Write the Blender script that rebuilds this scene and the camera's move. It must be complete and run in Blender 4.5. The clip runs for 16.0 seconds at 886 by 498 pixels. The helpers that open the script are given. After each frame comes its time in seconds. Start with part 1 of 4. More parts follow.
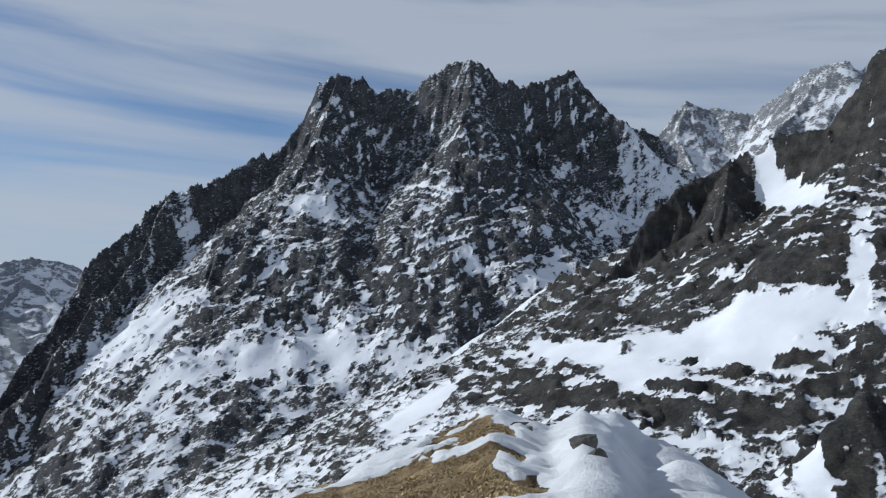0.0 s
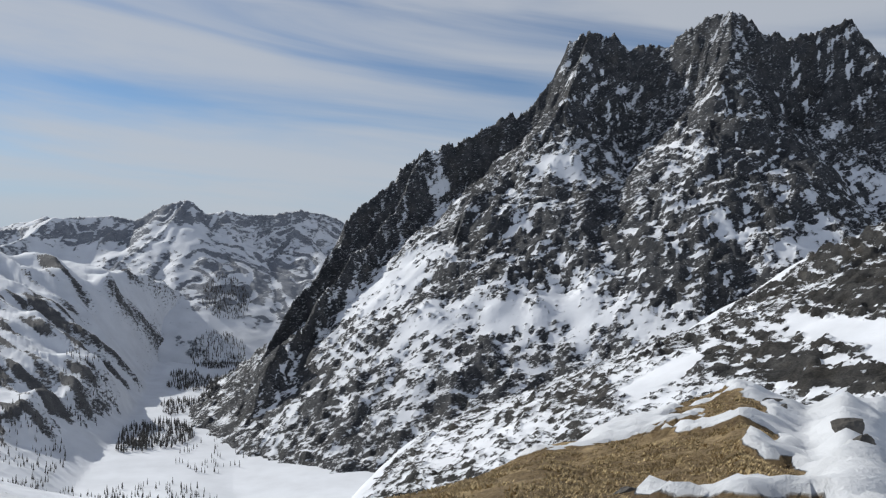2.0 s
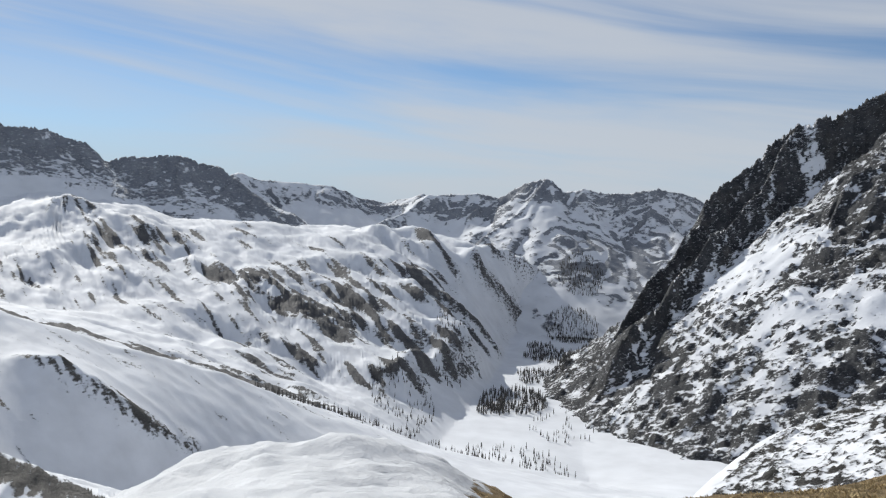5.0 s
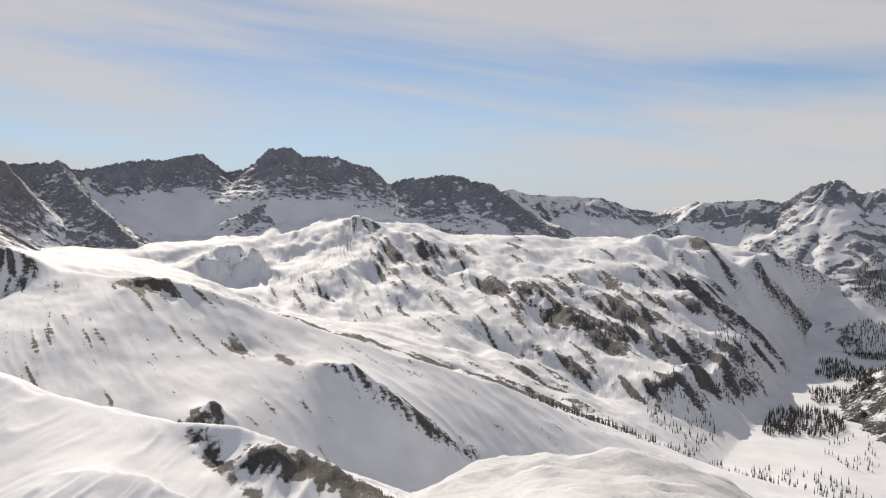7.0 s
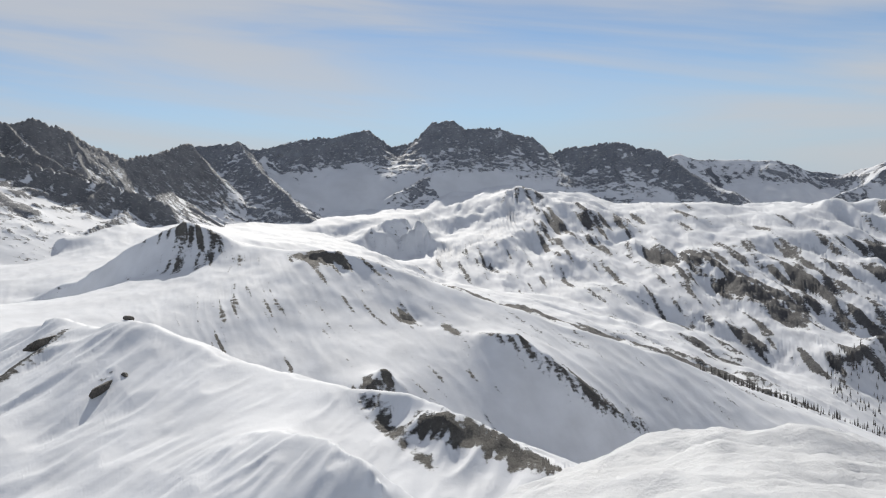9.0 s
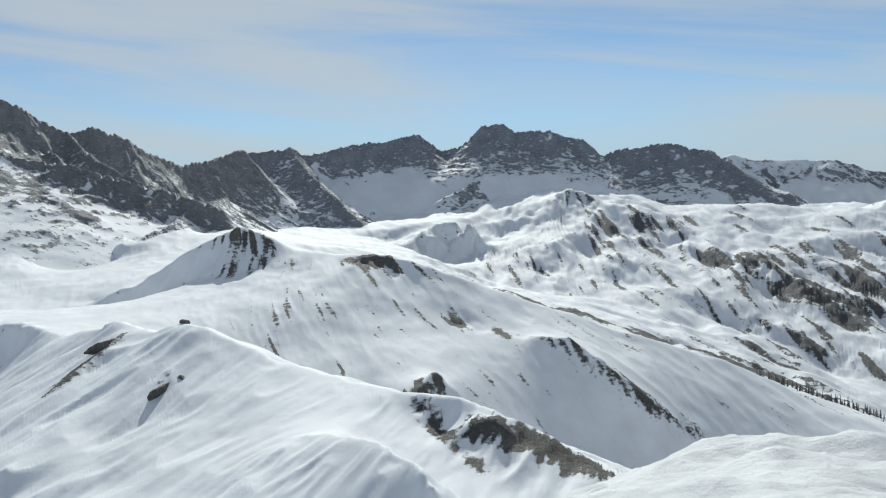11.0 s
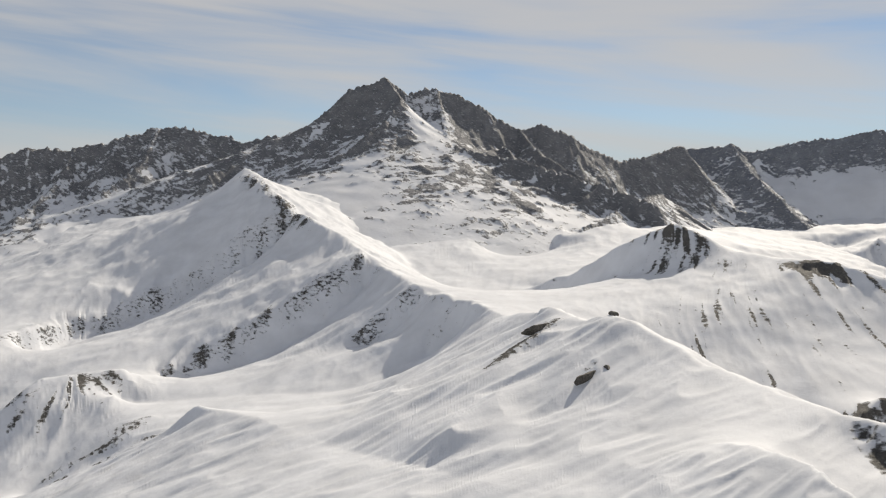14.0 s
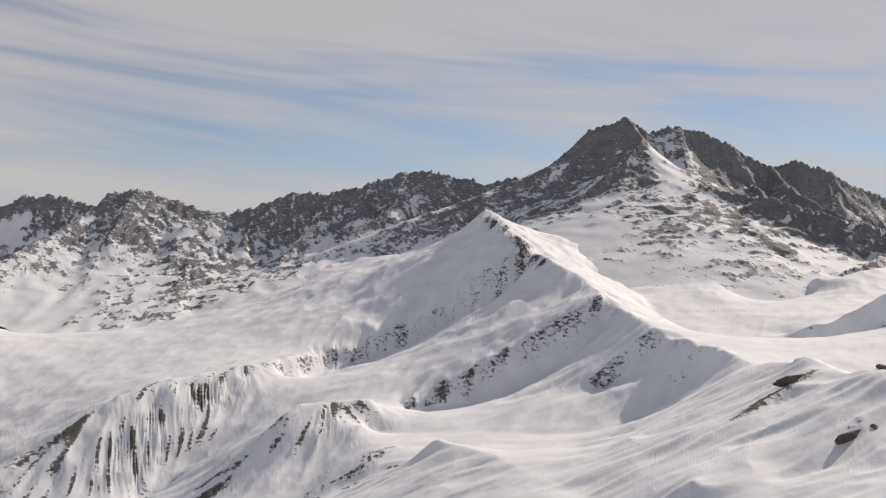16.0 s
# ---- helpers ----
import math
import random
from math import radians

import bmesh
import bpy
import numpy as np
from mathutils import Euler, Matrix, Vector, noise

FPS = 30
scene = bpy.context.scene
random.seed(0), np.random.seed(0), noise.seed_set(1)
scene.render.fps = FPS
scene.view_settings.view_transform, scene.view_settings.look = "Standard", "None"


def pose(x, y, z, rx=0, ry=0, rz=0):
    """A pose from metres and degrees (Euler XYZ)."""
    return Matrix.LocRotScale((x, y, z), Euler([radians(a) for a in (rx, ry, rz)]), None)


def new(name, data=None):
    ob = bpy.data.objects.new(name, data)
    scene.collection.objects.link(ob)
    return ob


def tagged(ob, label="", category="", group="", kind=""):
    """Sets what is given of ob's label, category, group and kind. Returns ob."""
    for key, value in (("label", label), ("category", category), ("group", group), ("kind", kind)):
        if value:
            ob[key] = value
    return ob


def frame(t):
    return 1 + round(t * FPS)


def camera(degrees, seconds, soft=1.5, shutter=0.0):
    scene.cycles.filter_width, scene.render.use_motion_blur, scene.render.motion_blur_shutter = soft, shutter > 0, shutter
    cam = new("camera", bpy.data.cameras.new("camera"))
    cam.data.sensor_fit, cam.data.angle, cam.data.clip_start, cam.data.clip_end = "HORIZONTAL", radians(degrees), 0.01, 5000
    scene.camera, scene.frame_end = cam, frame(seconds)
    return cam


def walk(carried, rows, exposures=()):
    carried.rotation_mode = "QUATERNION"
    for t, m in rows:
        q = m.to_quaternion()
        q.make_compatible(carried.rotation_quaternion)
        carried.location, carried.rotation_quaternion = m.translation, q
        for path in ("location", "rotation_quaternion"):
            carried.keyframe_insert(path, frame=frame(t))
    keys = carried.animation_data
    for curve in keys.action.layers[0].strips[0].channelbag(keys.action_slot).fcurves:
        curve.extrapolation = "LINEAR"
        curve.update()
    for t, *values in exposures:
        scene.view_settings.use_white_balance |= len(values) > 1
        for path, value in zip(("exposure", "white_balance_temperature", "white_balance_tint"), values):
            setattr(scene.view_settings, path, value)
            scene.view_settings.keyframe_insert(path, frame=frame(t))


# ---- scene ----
cam = camera(55.0, 16.0, soft=1.2)
CAMERA_ROWS = [  # seconds, yaw, pitch, roll
    (0, -3.11, 2.53, -1.18),
    (0.5, 1.94, 1.33, 0.05),
    (1, 5.11, 0.8, 0.36),
    (1.5, 9.14, 0.68, 0.76),
    (2, 13.17, -0.13, 1.06),
    (2.5, 16.61, -0.97, 1.75),
    (3, 19.72, -1.39, 1.72),
    (3.2, 19.72, -1.31, 1.4),
    (5.3, 39.42, -2.52, 1.3),
    (5.5, 40.79, -2.61, 0.43),
    (6, 45.49, -1.83, 0.21),
    (6.5, 49.43, -0.95, 0.05),
    (7, 54.77, -1.81, 0.29),
    (7.5, 58.86, -2.67, 0.79),
    (8, 61.48, -2.61, 0.01),
    (8.5, 63.52, -3.0, -0.12),
    (9, 65.67, -3.7, -1.13),
    (9.2, 65.62, -3.38, -1.45),
    (11.3, 70.58, -2.97, -1.72),
    (11.5, 72.56, -2.09, -1.83),
    (12, 77.15, -3.68, -0.43),
    (12.5, 82.11, -2.44, -0.17),
    (13, 86.32, -2.52, -0.21),
    (13.5, 90.25, -2.89, -0.16),
    (14, 97.66, -3.31, 0.36),
    (14.5, 100.6, -2.29, 0.82),
    (15, 107.57, -1.63, 0.51),
    (15.5, 110.24, -1.6, 0.87),
    (16, 113.6, -0.71, 0.5),
]


def held(t, yaw, pitch, roll):
    """The camera in outstretched arms: the eye swings round the standing person."""
    a = radians(yaw)
    return pose(-0.35 * math.sin(a), 0.35 * math.cos(a), 1.6, 90, 0, yaw) @ pose(0, 0, 0, pitch, 0, roll)


EXPOSURES = [(0.0, -0.47, 5770, 7), (3.0, -0.28, 6370, 9), (5.5, -0.19, 6290, 8), (6.2, -0.17, 6640, 8), (7.0, -0.17, 7190, 13), (8.0, -0.19, 7140, 12), (9.0, -0.27, 6590, 9), (11.5, -0.26, 6190, 0), (12.5, -0.24, 6190, -2), (13.0, -0.24, 6540, -2), (13.5, -0.27, 7040, 5), (14.0, -0.30, 7190, 10), (15.0, -0.27, 7440, 10), (16.0, -0.34, 7240, 15)]
walk(cam, [(r[0], held(*r)) for r in CAMERA_ROWS], EXPOSURES)

# ---- light ----
SUN_YAW, SUN_UP = 71.0, 30.5
world = bpy.data.worlds.new("sky")
scene.world = world
world.use_nodes = True


def make_sky():
    nt = world.node_tree
    nt.nodes.clear()
    n, l = nt.nodes.new, nt.links.new
    out, bg = n("ShaderNodeOutputWorld"), n("ShaderNodeBackground")
    sky = n("ShaderNodeTexSky")
    sky.sky_type, sky.sun_disc = "NISHITA", False
    sky.sun_elevation, sky.sun_rotation = radians(SUN_UP), radians(-SUN_YAW)
    sky.altitude, sky.air_density, sky.dust_density, sky.ozone_density = 2600, 1.0, 0.1, 2.5
    co = n("ShaderNodeTexCoord")
    sep = n("ShaderNodeSeparateXYZ")
    l(co.outputs["Generated"], sep.inputs[0])

    def calc(op, p, q=None, r=None):
        m = n("ShaderNodeMath")
        m.operation = op
        for k, v in enumerate((p, q, r)):
            if isinstance(v, (int, float)):
                m.inputs[k].default_value = v
            elif v is not None:
                l(v, m.inputs[k])
        return m.outputs[0]

    # long cirrus bands: round the horizon and up, slightly aslant
    yaw = calc("ARCTAN2", calc("MULTIPLY", sep.outputs["X"], -1.0), sep.outputs["Y"])
    up = calc("ARCSINE", sep.outputs["Z"])
    lift = calc("MULTIPLY_ADD", yaw, -0.10, up)

    def bands(along, across, detail, rough, distort, seed):
        c = n("ShaderNodeCombineXYZ")
        l(calc("MULTIPLY", yaw, along), c.inputs[0])
        l(calc("MULTIPLY", lift, across), c.inputs[1])
        c.inputs[2].default_value = seed
        t = noise_node(n, l, 1.0, detail, c.outputs[0], rough)
        t.inputs["Distortion"].default_value = distort
        return t.outputs[0]

    streak = bands(1.5, 15.0, 6, 0.52, 0.6, 3.1)
    broad = bands(1.3, 5.5, 3, 0.5, 0.3, 8.4)
    total = calc("MULTIPLY_ADD", broad, 0.65, calc("MULTIPLY", streak, 1.55))
    total = calc("MULTIPLY_ADD", calc("MAXIMUM", calc("SUBTRACT", up, 0.42), 0.0), -0.45, calc("MULTIPLY_ADD", calc("MINIMUM", calc("MAXIMUM", up, 0.0), 0.42), 0.75, total))
    thick = calc("POWER", calc("MAXIMUM", calc("COSINE", calc("SUBTRACT", yaw, 0.1)), 0.0), 4.0)
    total = calc("MULTIPLY_ADD", thick, 0.08, total)
    ramp = n("ShaderNodeMapRange")
    ramp.interpolation_type = "SMOOTHSTEP"
    ramp.inputs["From Min"].default_value = 0.88
    ramp.inputs["From Max"].default_value = 1.5
    ramp.inputs["To Max"].default_value = 0.82
    l(total, ramp.inputs["Value"])
    haze = n("ShaderNodeMapRange")
    haze.interpolation_type = "SMOOTHSTEP"
    haze.inputs["From Max"].default_value = 0.15
    haze.inputs["To Min"].default_value, haze.inputs["To Max"].default_value = 0.85, 0.0
    l(up, haze.inputs["Value"])
    low = n("ShaderNodeMix")
    low.data_type = "RGBA"
    low.inputs["B"].default_value = (4.7, 5.6, 6.9, 1)
    l(haze.outputs[0], low.inputs["Factor"])
    l(sky.outputs[0], low.inputs["A"])
    mix = n("ShaderNodeMix")
    mix.data_type = "RGBA"
    mix.inputs["B"].default_value = (6.6, 6.75, 7.1, 1)
    l(ramp.outputs[0], mix.inputs["Factor"])
    l(low.outputs["Result"], mix.inputs["A"])
    l(mix.outputs["Result"], bg.inputs[0])
    bg.inputs[1].default_value = 0.10
    l(bg.outputs[0], out.inputs[0])


sun = new("sun", bpy.data.lights.new("sun", "SUN"))
sun.data.energy, sun.data.angle, sun.data.color = 4.9, radians(0.6), (1.0, 0.95, 0.87)
sun_way = Vector((-math.sin(radians(SUN_YAW)) * math.cos(radians(SUN_UP)), math.cos(radians(SUN_YAW)) * math.cos(radians(SUN_UP)), math.sin(radians(SUN_UP))))
sun.matrix_world = sun_way.to_track_quat("Z", "Y").to_matrix().to_4x4()


# ---- materials ----
def nodes(name):
    m = bpy.data.materials.new(name)
    m.use_nodes = True
    return m, m.node_tree.nodes.new, m.node_tree.links.new, m.node_tree.nodes["Principled BSDF"]


def noise_node(n, l, scale, detail, vector, rough=0.55):
    t = n("ShaderNodeTexNoise")
    t.inputs["Scale"].default_value, t.inputs["Detail"].default_value, t.inputs["Roughness"].default_value = scale, detail, rough
    l(vector, t.inputs["Vector"])
    return t


def ramp_node(n, l, value, stops):
    r = n("ShaderNodeValToRGB")
    while len(r.color_ramp.elements) < len(stops):
        r.color_ramp.elements.new(0.5)
    for e, (p, c) in zip(r.color_ramp.elements, stops):
        e.position, e.color = p, (*c, 1)
    l(value, r.inputs[0])
    return r


make_sky()


def cover_material(name, grain, dark, light, snow=(0.80, 0.82, 0.86), edge=0.09, bump=1.0, spread=0.8, lay=2.6, bedding=(0, -24), warm=None, crust=0.10):
    """Snow that lies on rock (or on grass): the mesh's attribute says how much is bare, noise laid out along ledges frays the edge.
    grain: metres; lay: how much flatter than wide the fraying is."""
    m, n, l, b = nodes(name)
    co = n("ShaderNodeTexCoord").outputs["Object"]
    bed = n("ShaderNodeMapping")
    bed.vector_type = "TEXTURE"
    bed.inputs["Rotation"].default_value = (radians(bedding[0]), radians(bedding[1]), 0)
    bed.inputs["Scale"].default_value = (1, 1, 1 / lay)
    l(co, bed.inputs[0])
    bed = bed.outputs[0]

    def calc(op, p, q=None, r=None):
        k = n("ShaderNodeMath")
        k.operation = op
        for i, v in enumerate((p, q, r)):
            if isinstance(v, (int, float)):
                k.inputs[i].default_value = v
            elif v is not None:
                l(v, k.inputs[i])
        return k.outputs[0]

    bare = n("ShaderNodeAttribute")
    bare.attribute_name = "bare"
    fray = noise_node(n, l, 1 / (grain * 2.2), 9, bed, 0.68)
    total = calc("MULTIPLY_ADD", fray.outputs[0], spread * 2, bare.outputs["Fac"])
    fac = n("ShaderNodeMapRange")
    fac.interpolation_type = "SMOOTHSTEP"
    fac.inputs["From Min"].default_value = spread - edge
    fac.inputs["From Max"].default_value = spread + edge
    l(total, fac.inputs["Value"])
    tone = noise_node(n, l, 1 / (grain * 6), 6, co, 0.65)
    fine = noise_node(n, l, 1 / (grain * 0.8), 7, bed, 0.7)
    both = calc("MULTIPLY_ADD", fine.outputs[0], 0.75, tone.outputs[0])
    mid = tuple((p * 1.3 + q * 0.7) / 2 for p, q in zip(dark, light))
    rock = ramp_node(n, l, calc("MULTIPLY", both, 0.6), ((0.38, dark), (0.54, mid), (0.7, light))).outputs[0]
    if warm:
        rust = noise_node(n, l, 1 / (grain * 14), 3, co, 0.5)
        where = n("ShaderNodeMapRange")
        where.inputs["From Min"].default_value, where.inputs["From Max"].default_value = 0.48, 0.68
        where.inputs["To Max"].default_value = 0.7
        l(rust.outputs[0], where.inputs["Value"])
        tint = n("ShaderNodeMix")
        tint.data_type, tint.blend_type = "RGBA", "MULTIPLY"
        tint.inputs["B"].default_value = (*warm, 1)
        l(where.outputs[0], tint.inputs["Factor"])
        l(rock, tint.inputs["A"])
        rock = tint.outputs["Result"]
    drift = noise_node(n, l, 1 / (grain * 12), 5, co)
    white = ramp_node(n, l, drift.outputs[0], ((0.3, tuple(c * 0.86 for c in snow)), (0.7, snow)))
    mix = n("ShaderNodeMix")
    mix.data_type = "RGBA"
    l(fac.outputs[0], mix.inputs["Factor"])
    l(white.outputs[0], mix.inputs["A"])
    l(rock, mix.inputs["B"])
    l(mix.outputs["Result"], b.inputs["Base Color"])
    b.inputs["Roughness"].default_value = 0.75
    b.inputs["Specular IOR Level"].default_value = 0.2
    rel = calc("MULTIPLY", fine.outputs[0], fac.outputs[0])
    rel = calc("MULTIPLY_ADD", fray.outputs[0], crust, rel)
    bp = n("ShaderNodeBump")
    bp.inputs["Strength"].default_value = 1.0
    bp.inputs["Distance"].default_value = grain * 0.9 * bump
    l(rel, bp.inputs["Height"])
    l(bp.outputs[0], b.inputs["Normal"])
    return m


# ---- height of the land ----
PERM = np.random.RandomState(7).permutation(512)
GRAD = np.array([(math.cos(k * math.pi / 8), math.sin(k * math.pi / 8)) for k in range(16)])


def perlin(x, y, seed=0):
    xi, yi = np.floor(x).astype(int), np.floor(y).astype(int)
    xf, yf = x - xi, y - yi
    u, v = xf * xf * xf * (xf * (xf * 6 - 15) + 10), yf * yf * yf * (yf * (yf * 6 - 15) + 10)

    def corner(i, j):
        g = GRAD[PERM[(PERM[(xi + i + seed * 37) & 511] + yi + j) & 511] & 15]
        return g[..., 0] * (xf - i) + g[..., 1] * (yf - j)
    a, b = corner(0, 0), corner(1, 0)
    c, d = corner(0, 1), corner(1, 1)
    return (a + u * (b - a)) + v * ((c + u * (d - c)) - (a + u * (b - a)))


def fbm(x, y, octaves=4, seed=0, gain=0.5):
    total, amp = 0.0, 1.0
    for k in range(octaves):
        total = total + amp * perlin(x * 2 ** k + 13.7 * k, y * 2 ** k - 7.1 * k, seed + k)
        amp *= gain
    return total


def ridged(x, y, octaves=4, seed=0, gain=0.5):
    total, amp = 0.0, 1.0
    for k in range(octaves):
        total = total + amp * (1 - 2.2 * np.abs(perlin(x * 2 ** k + 5.3 * k, y * 2 ** k + 9.9 * k, seed + k)))
        amp *= gain
    return total


def smooth(a, b, x):
    t = np.clip((x - a) / (b - a), 0, 1)
    return t * t * (3 - 2 * t)


def polar(yaw, dist, z):
    return (-dist * math.sin(radians(yaw)), dist * math.cos(radians(yaw)), z)


VALLEY = [(29.6, 1600, -505), (32.5, 1930, -500), (31.4, 2350, -498), (29.6, 2780, -475), (27.9, 3300, -432), (26.2, 4000, -380), (25, 4700, -330), (36, 2400, -480), (27, 2300, -490), (50, 1800, -480), (40, 1200, -480)]
BASINS = [(15, 1700, -480), (0, 1800, -400), (-11, 2350, -70), (-17, 2750, 150), (-25, 3200, 300), (95, 1750, -190), (96, 2150, -190), (97, 2600, -190), (73, 3200, -170), (82, 2600, -210), (84, 3000, -160), (124, 1750, -235), (130, 2100, -220), (120, 2300, -230), (130, 2600, -200), (108, 2300, -150),
          (60, 1750, -430), (75, 1800, -300), (66, 2200, -400), (58, 2700, -430), (45, 2800, -460), (66, 2900, -330), (112, 1400, -235), (138, 1300, -255), (150, 2200, -150)]
NEARBY = [(109, 750, -200), (138, 620, -300), (125, 900, -380), (114, 1000, -280), (138, 950, -430), (121, 1220, -330), (129, 1230, -390), (138, 1120, -440), (134, 1280, -390), (140, 1330, -400), (129, 1620, -262), (138, 1560, -285), (72, 790, -195), (60, 850, -285), (50, 1000, -400), (90, 340, -150), (70, 300, -150), (40, 500, -260), (10, 700, -310), (-20, 520, -200),
          (-10, 300, -140), (30, 200, -100), (120, 300, -140), (180, 500, -200), (-60, 600, -200)]
BEYOND = [(-120, 900, -250), (-60, 2500, 100), (180, 2500, -100), (-120, 3000, -100), (150, 4500, 0), (45, 4800, -150), (0, 4800, 300), (90, 4900, 0), (-90, 4900, 0), (180, 4900, 0)]
FLOOR = [polar(*p) for part in (VALLEY, BASINS, NEARBY, BEYOND) for p in part]


def floor_table():
    g = np.arange(-5200, 5201, 40.0)
    x, y = np.meshgrid(g, g)
    top = bottom = 0.0
    for fx, fy, fz in FLOOR:
        w = 1 / ((x - fx) ** 2 + (y - fy) ** 2 + 60 ** 2) ** 1.8
        top, bottom = top + w * fz, bottom + w
    return top / bottom


def pick(a, u, v):
    """The values of a at columns u and rows v, in between too."""
    u, v = np.clip(u, 0, a.shape[1] - 1.001), np.clip(v, 0, a.shape[0] - 1.001)
    i, j = u.astype(int), v.astype(int)
    f, g = u - i, v - j
    return (a[j, i] * (1 - f) + a[j, i + 1] * f) * (1 - g) + (a[j + 1, i] * (1 - f) + a[j + 1, i + 1] * f) * g


FLOOR_TABLE = floor_table()


def floor_height(x, y):
    return pick(FLOOR_TABLE, (x + 5200) / 40, (y + 5200) / 40)


RIDGES_A = {
    "main": [(-936, 2618, 66), (-880, 2658, 142), (-776, 2722, 238), (-716, 2768, 332), (-598, 2828, 348), (-474, 2882, 440), (-402, 2912, 462), (-306, 2944, 586), (-258, 2968, 702), (-188, 2984, 748), (-108, 2988, 724), (-52, 2980, 664), (52, 2960, 694), (172, 2934, 746), (270, 2908, 796), (376, 2916, 688), (508, 2936, 700), (640, 2952, 736), (730, 2962, 632), (828, 2966, 556), (946, 3004, 514)],
    "foot": [(-914, 2646, 68), (-944, 2572, -2), (-996, 2466, -120), (-1016, 2382, -190), (-1046, 2292, -300), (-1082, 2220, -410), (-1092, 2160, -482)],
    "rib1": [(270, 2908, 792), (256, 2808, 598), (190, 2714, 448), (112, 2638, 312), (72, 2558, 218), (32, 2420, 46), (60, 2300, -78)],
    "rib2": [(-188, 2984, 744), (-238, 2840, 536), (-286, 2736, 406), (-376, 2592, 230), (-490, 2472, 138), (-516, 2364, 24), (-526, 2270, -112), (-562, 2128, -254), (-650, 1976, -348)],
    "rib3": [(-716, 2768, 328), (-754, 2644, 152), (-816, 2468, -4), (-886, 2316, -138), (-912, 2166, -254), (-940, 2044, -316)],
    "rib4": [(640, 2952, 732), (544, 2848, 504), (424, 2728, 318), (456, 2610, 198), (614, 2486, 120), (640, 2438, 84)],
    "rib5": [(730, 2962, 632), (744, 2824, 400), (774, 2742, 286), (692, 2714, 238)],
}
RIDGES_B = {
    "crest": [(-208, 1162, -274), (-148, 1222, -242), (-88, 1278, -208), (-2, 1330, -158), (88, 1368, -122), (182, 1388, -86), (238, 1400, -62), (336, 1410, 4), (386, 1418, 44), (420, 1430, 96), (484, 1440, 156), (534, 1444, 178), (584, 1446, 208), (632, 1438, 238), (666, 1410, 246), (718, 1362, 248), (746, 1324, 298), (764, 1290, 356), (788, 1252, 384)],
    "rib1": [(238, 1400, -62), (304, 1326, -66), (322, 1260, -72)],
    "rib2": [(584, 1446, 208), (544, 1376, 138), (512, 1324, 78), (506, 1272, 24)],
    "rib3": [(718, 1362, 248), (684, 1290, 178), (660, 1234, 104), (616, 1190, 36)],
    "low": [(106, 1276, -118), (192, 1184, -112), (276, 1086, -132), (356, 998, -142), (428, 938, -122), (474, 904, -66), (500, 878, -48)],
    "low2": [(276, 1086, -132), (274, 942, -158), (280, 856, -166)],
    "low3": [(344, 610, -88), (342, 634, -112), (328, 652, -140), (296, 656, -152)],
}
RIDGES_C = {
    "crest": [(886, 3178, 596), (1022, 3242, 566), (1168, 3300, 722), (1252, 3290, 682), (1338, 3234, 658), (1394, 3210, 640), (1448, 3132, 688), (1522, 3062, 754), (1580, 3010, 782), (1644, 2976, 792), (1690, 2974, 750), (1778, 2898, 788)],
    "rib": [(1168, 3300, 722), (1074, 3172, 552), (1076, 3014, 422)],
    "rib2": [(1580, 3010, 782), (1426, 2920, 600), (1258, 2778, 478)],
}
RIDGES_D = {
    "far": [(-3482, 3156, 88), (-3352, 3322, 110), (-3240, 3404, 58), (-3086, 3480, 42), (-2926, 3550, 54), (-2756, 3558, 114), (-2666, 3626, 112), (-2538, 3692, 130), (-2432, 3738, 110), (-2302, 3798, 190), (-2210, 3840, 216), (-2118, 3858, 150), (-2028, 3904, 168), (-1932, 3976, 138), (-1730, 4100, 176), (-1632, 4172, 166), (-1498, 4244, 108), (-1300, 4308, 78)],
    "rib1": [(-2210, 3840, 216), (-2226, 3680, 70), (-2258, 3482, -44), (-2268, 3356, -98)],
    "rib2": [(-1932, 3976, 138), (-1954, 3830, 24), (-2028, 3678, -22), (-2034, 3582, -118), (-1808, 3568, -322)],
    "rib3": [(-1632, 4172, 166), (-1634, 4032, 34), (-1652, 3862, -80), (-1726, 3698, -218)],
    "rib4": [(-2756, 3558, 114), (-2766, 3358, 10), (-2798, 3198, -48)],
}
RIDGES_D2 = {
    "far": [(-3594, 2790, 120), (-3540, 2936, 184), (-3482, 3006, 154), (-3438, 3130, 150), (-3268, 3308, 142), (-3166, 3474, 82), (-3082, 3614, 62), (-2876, 3654, 114)],
}
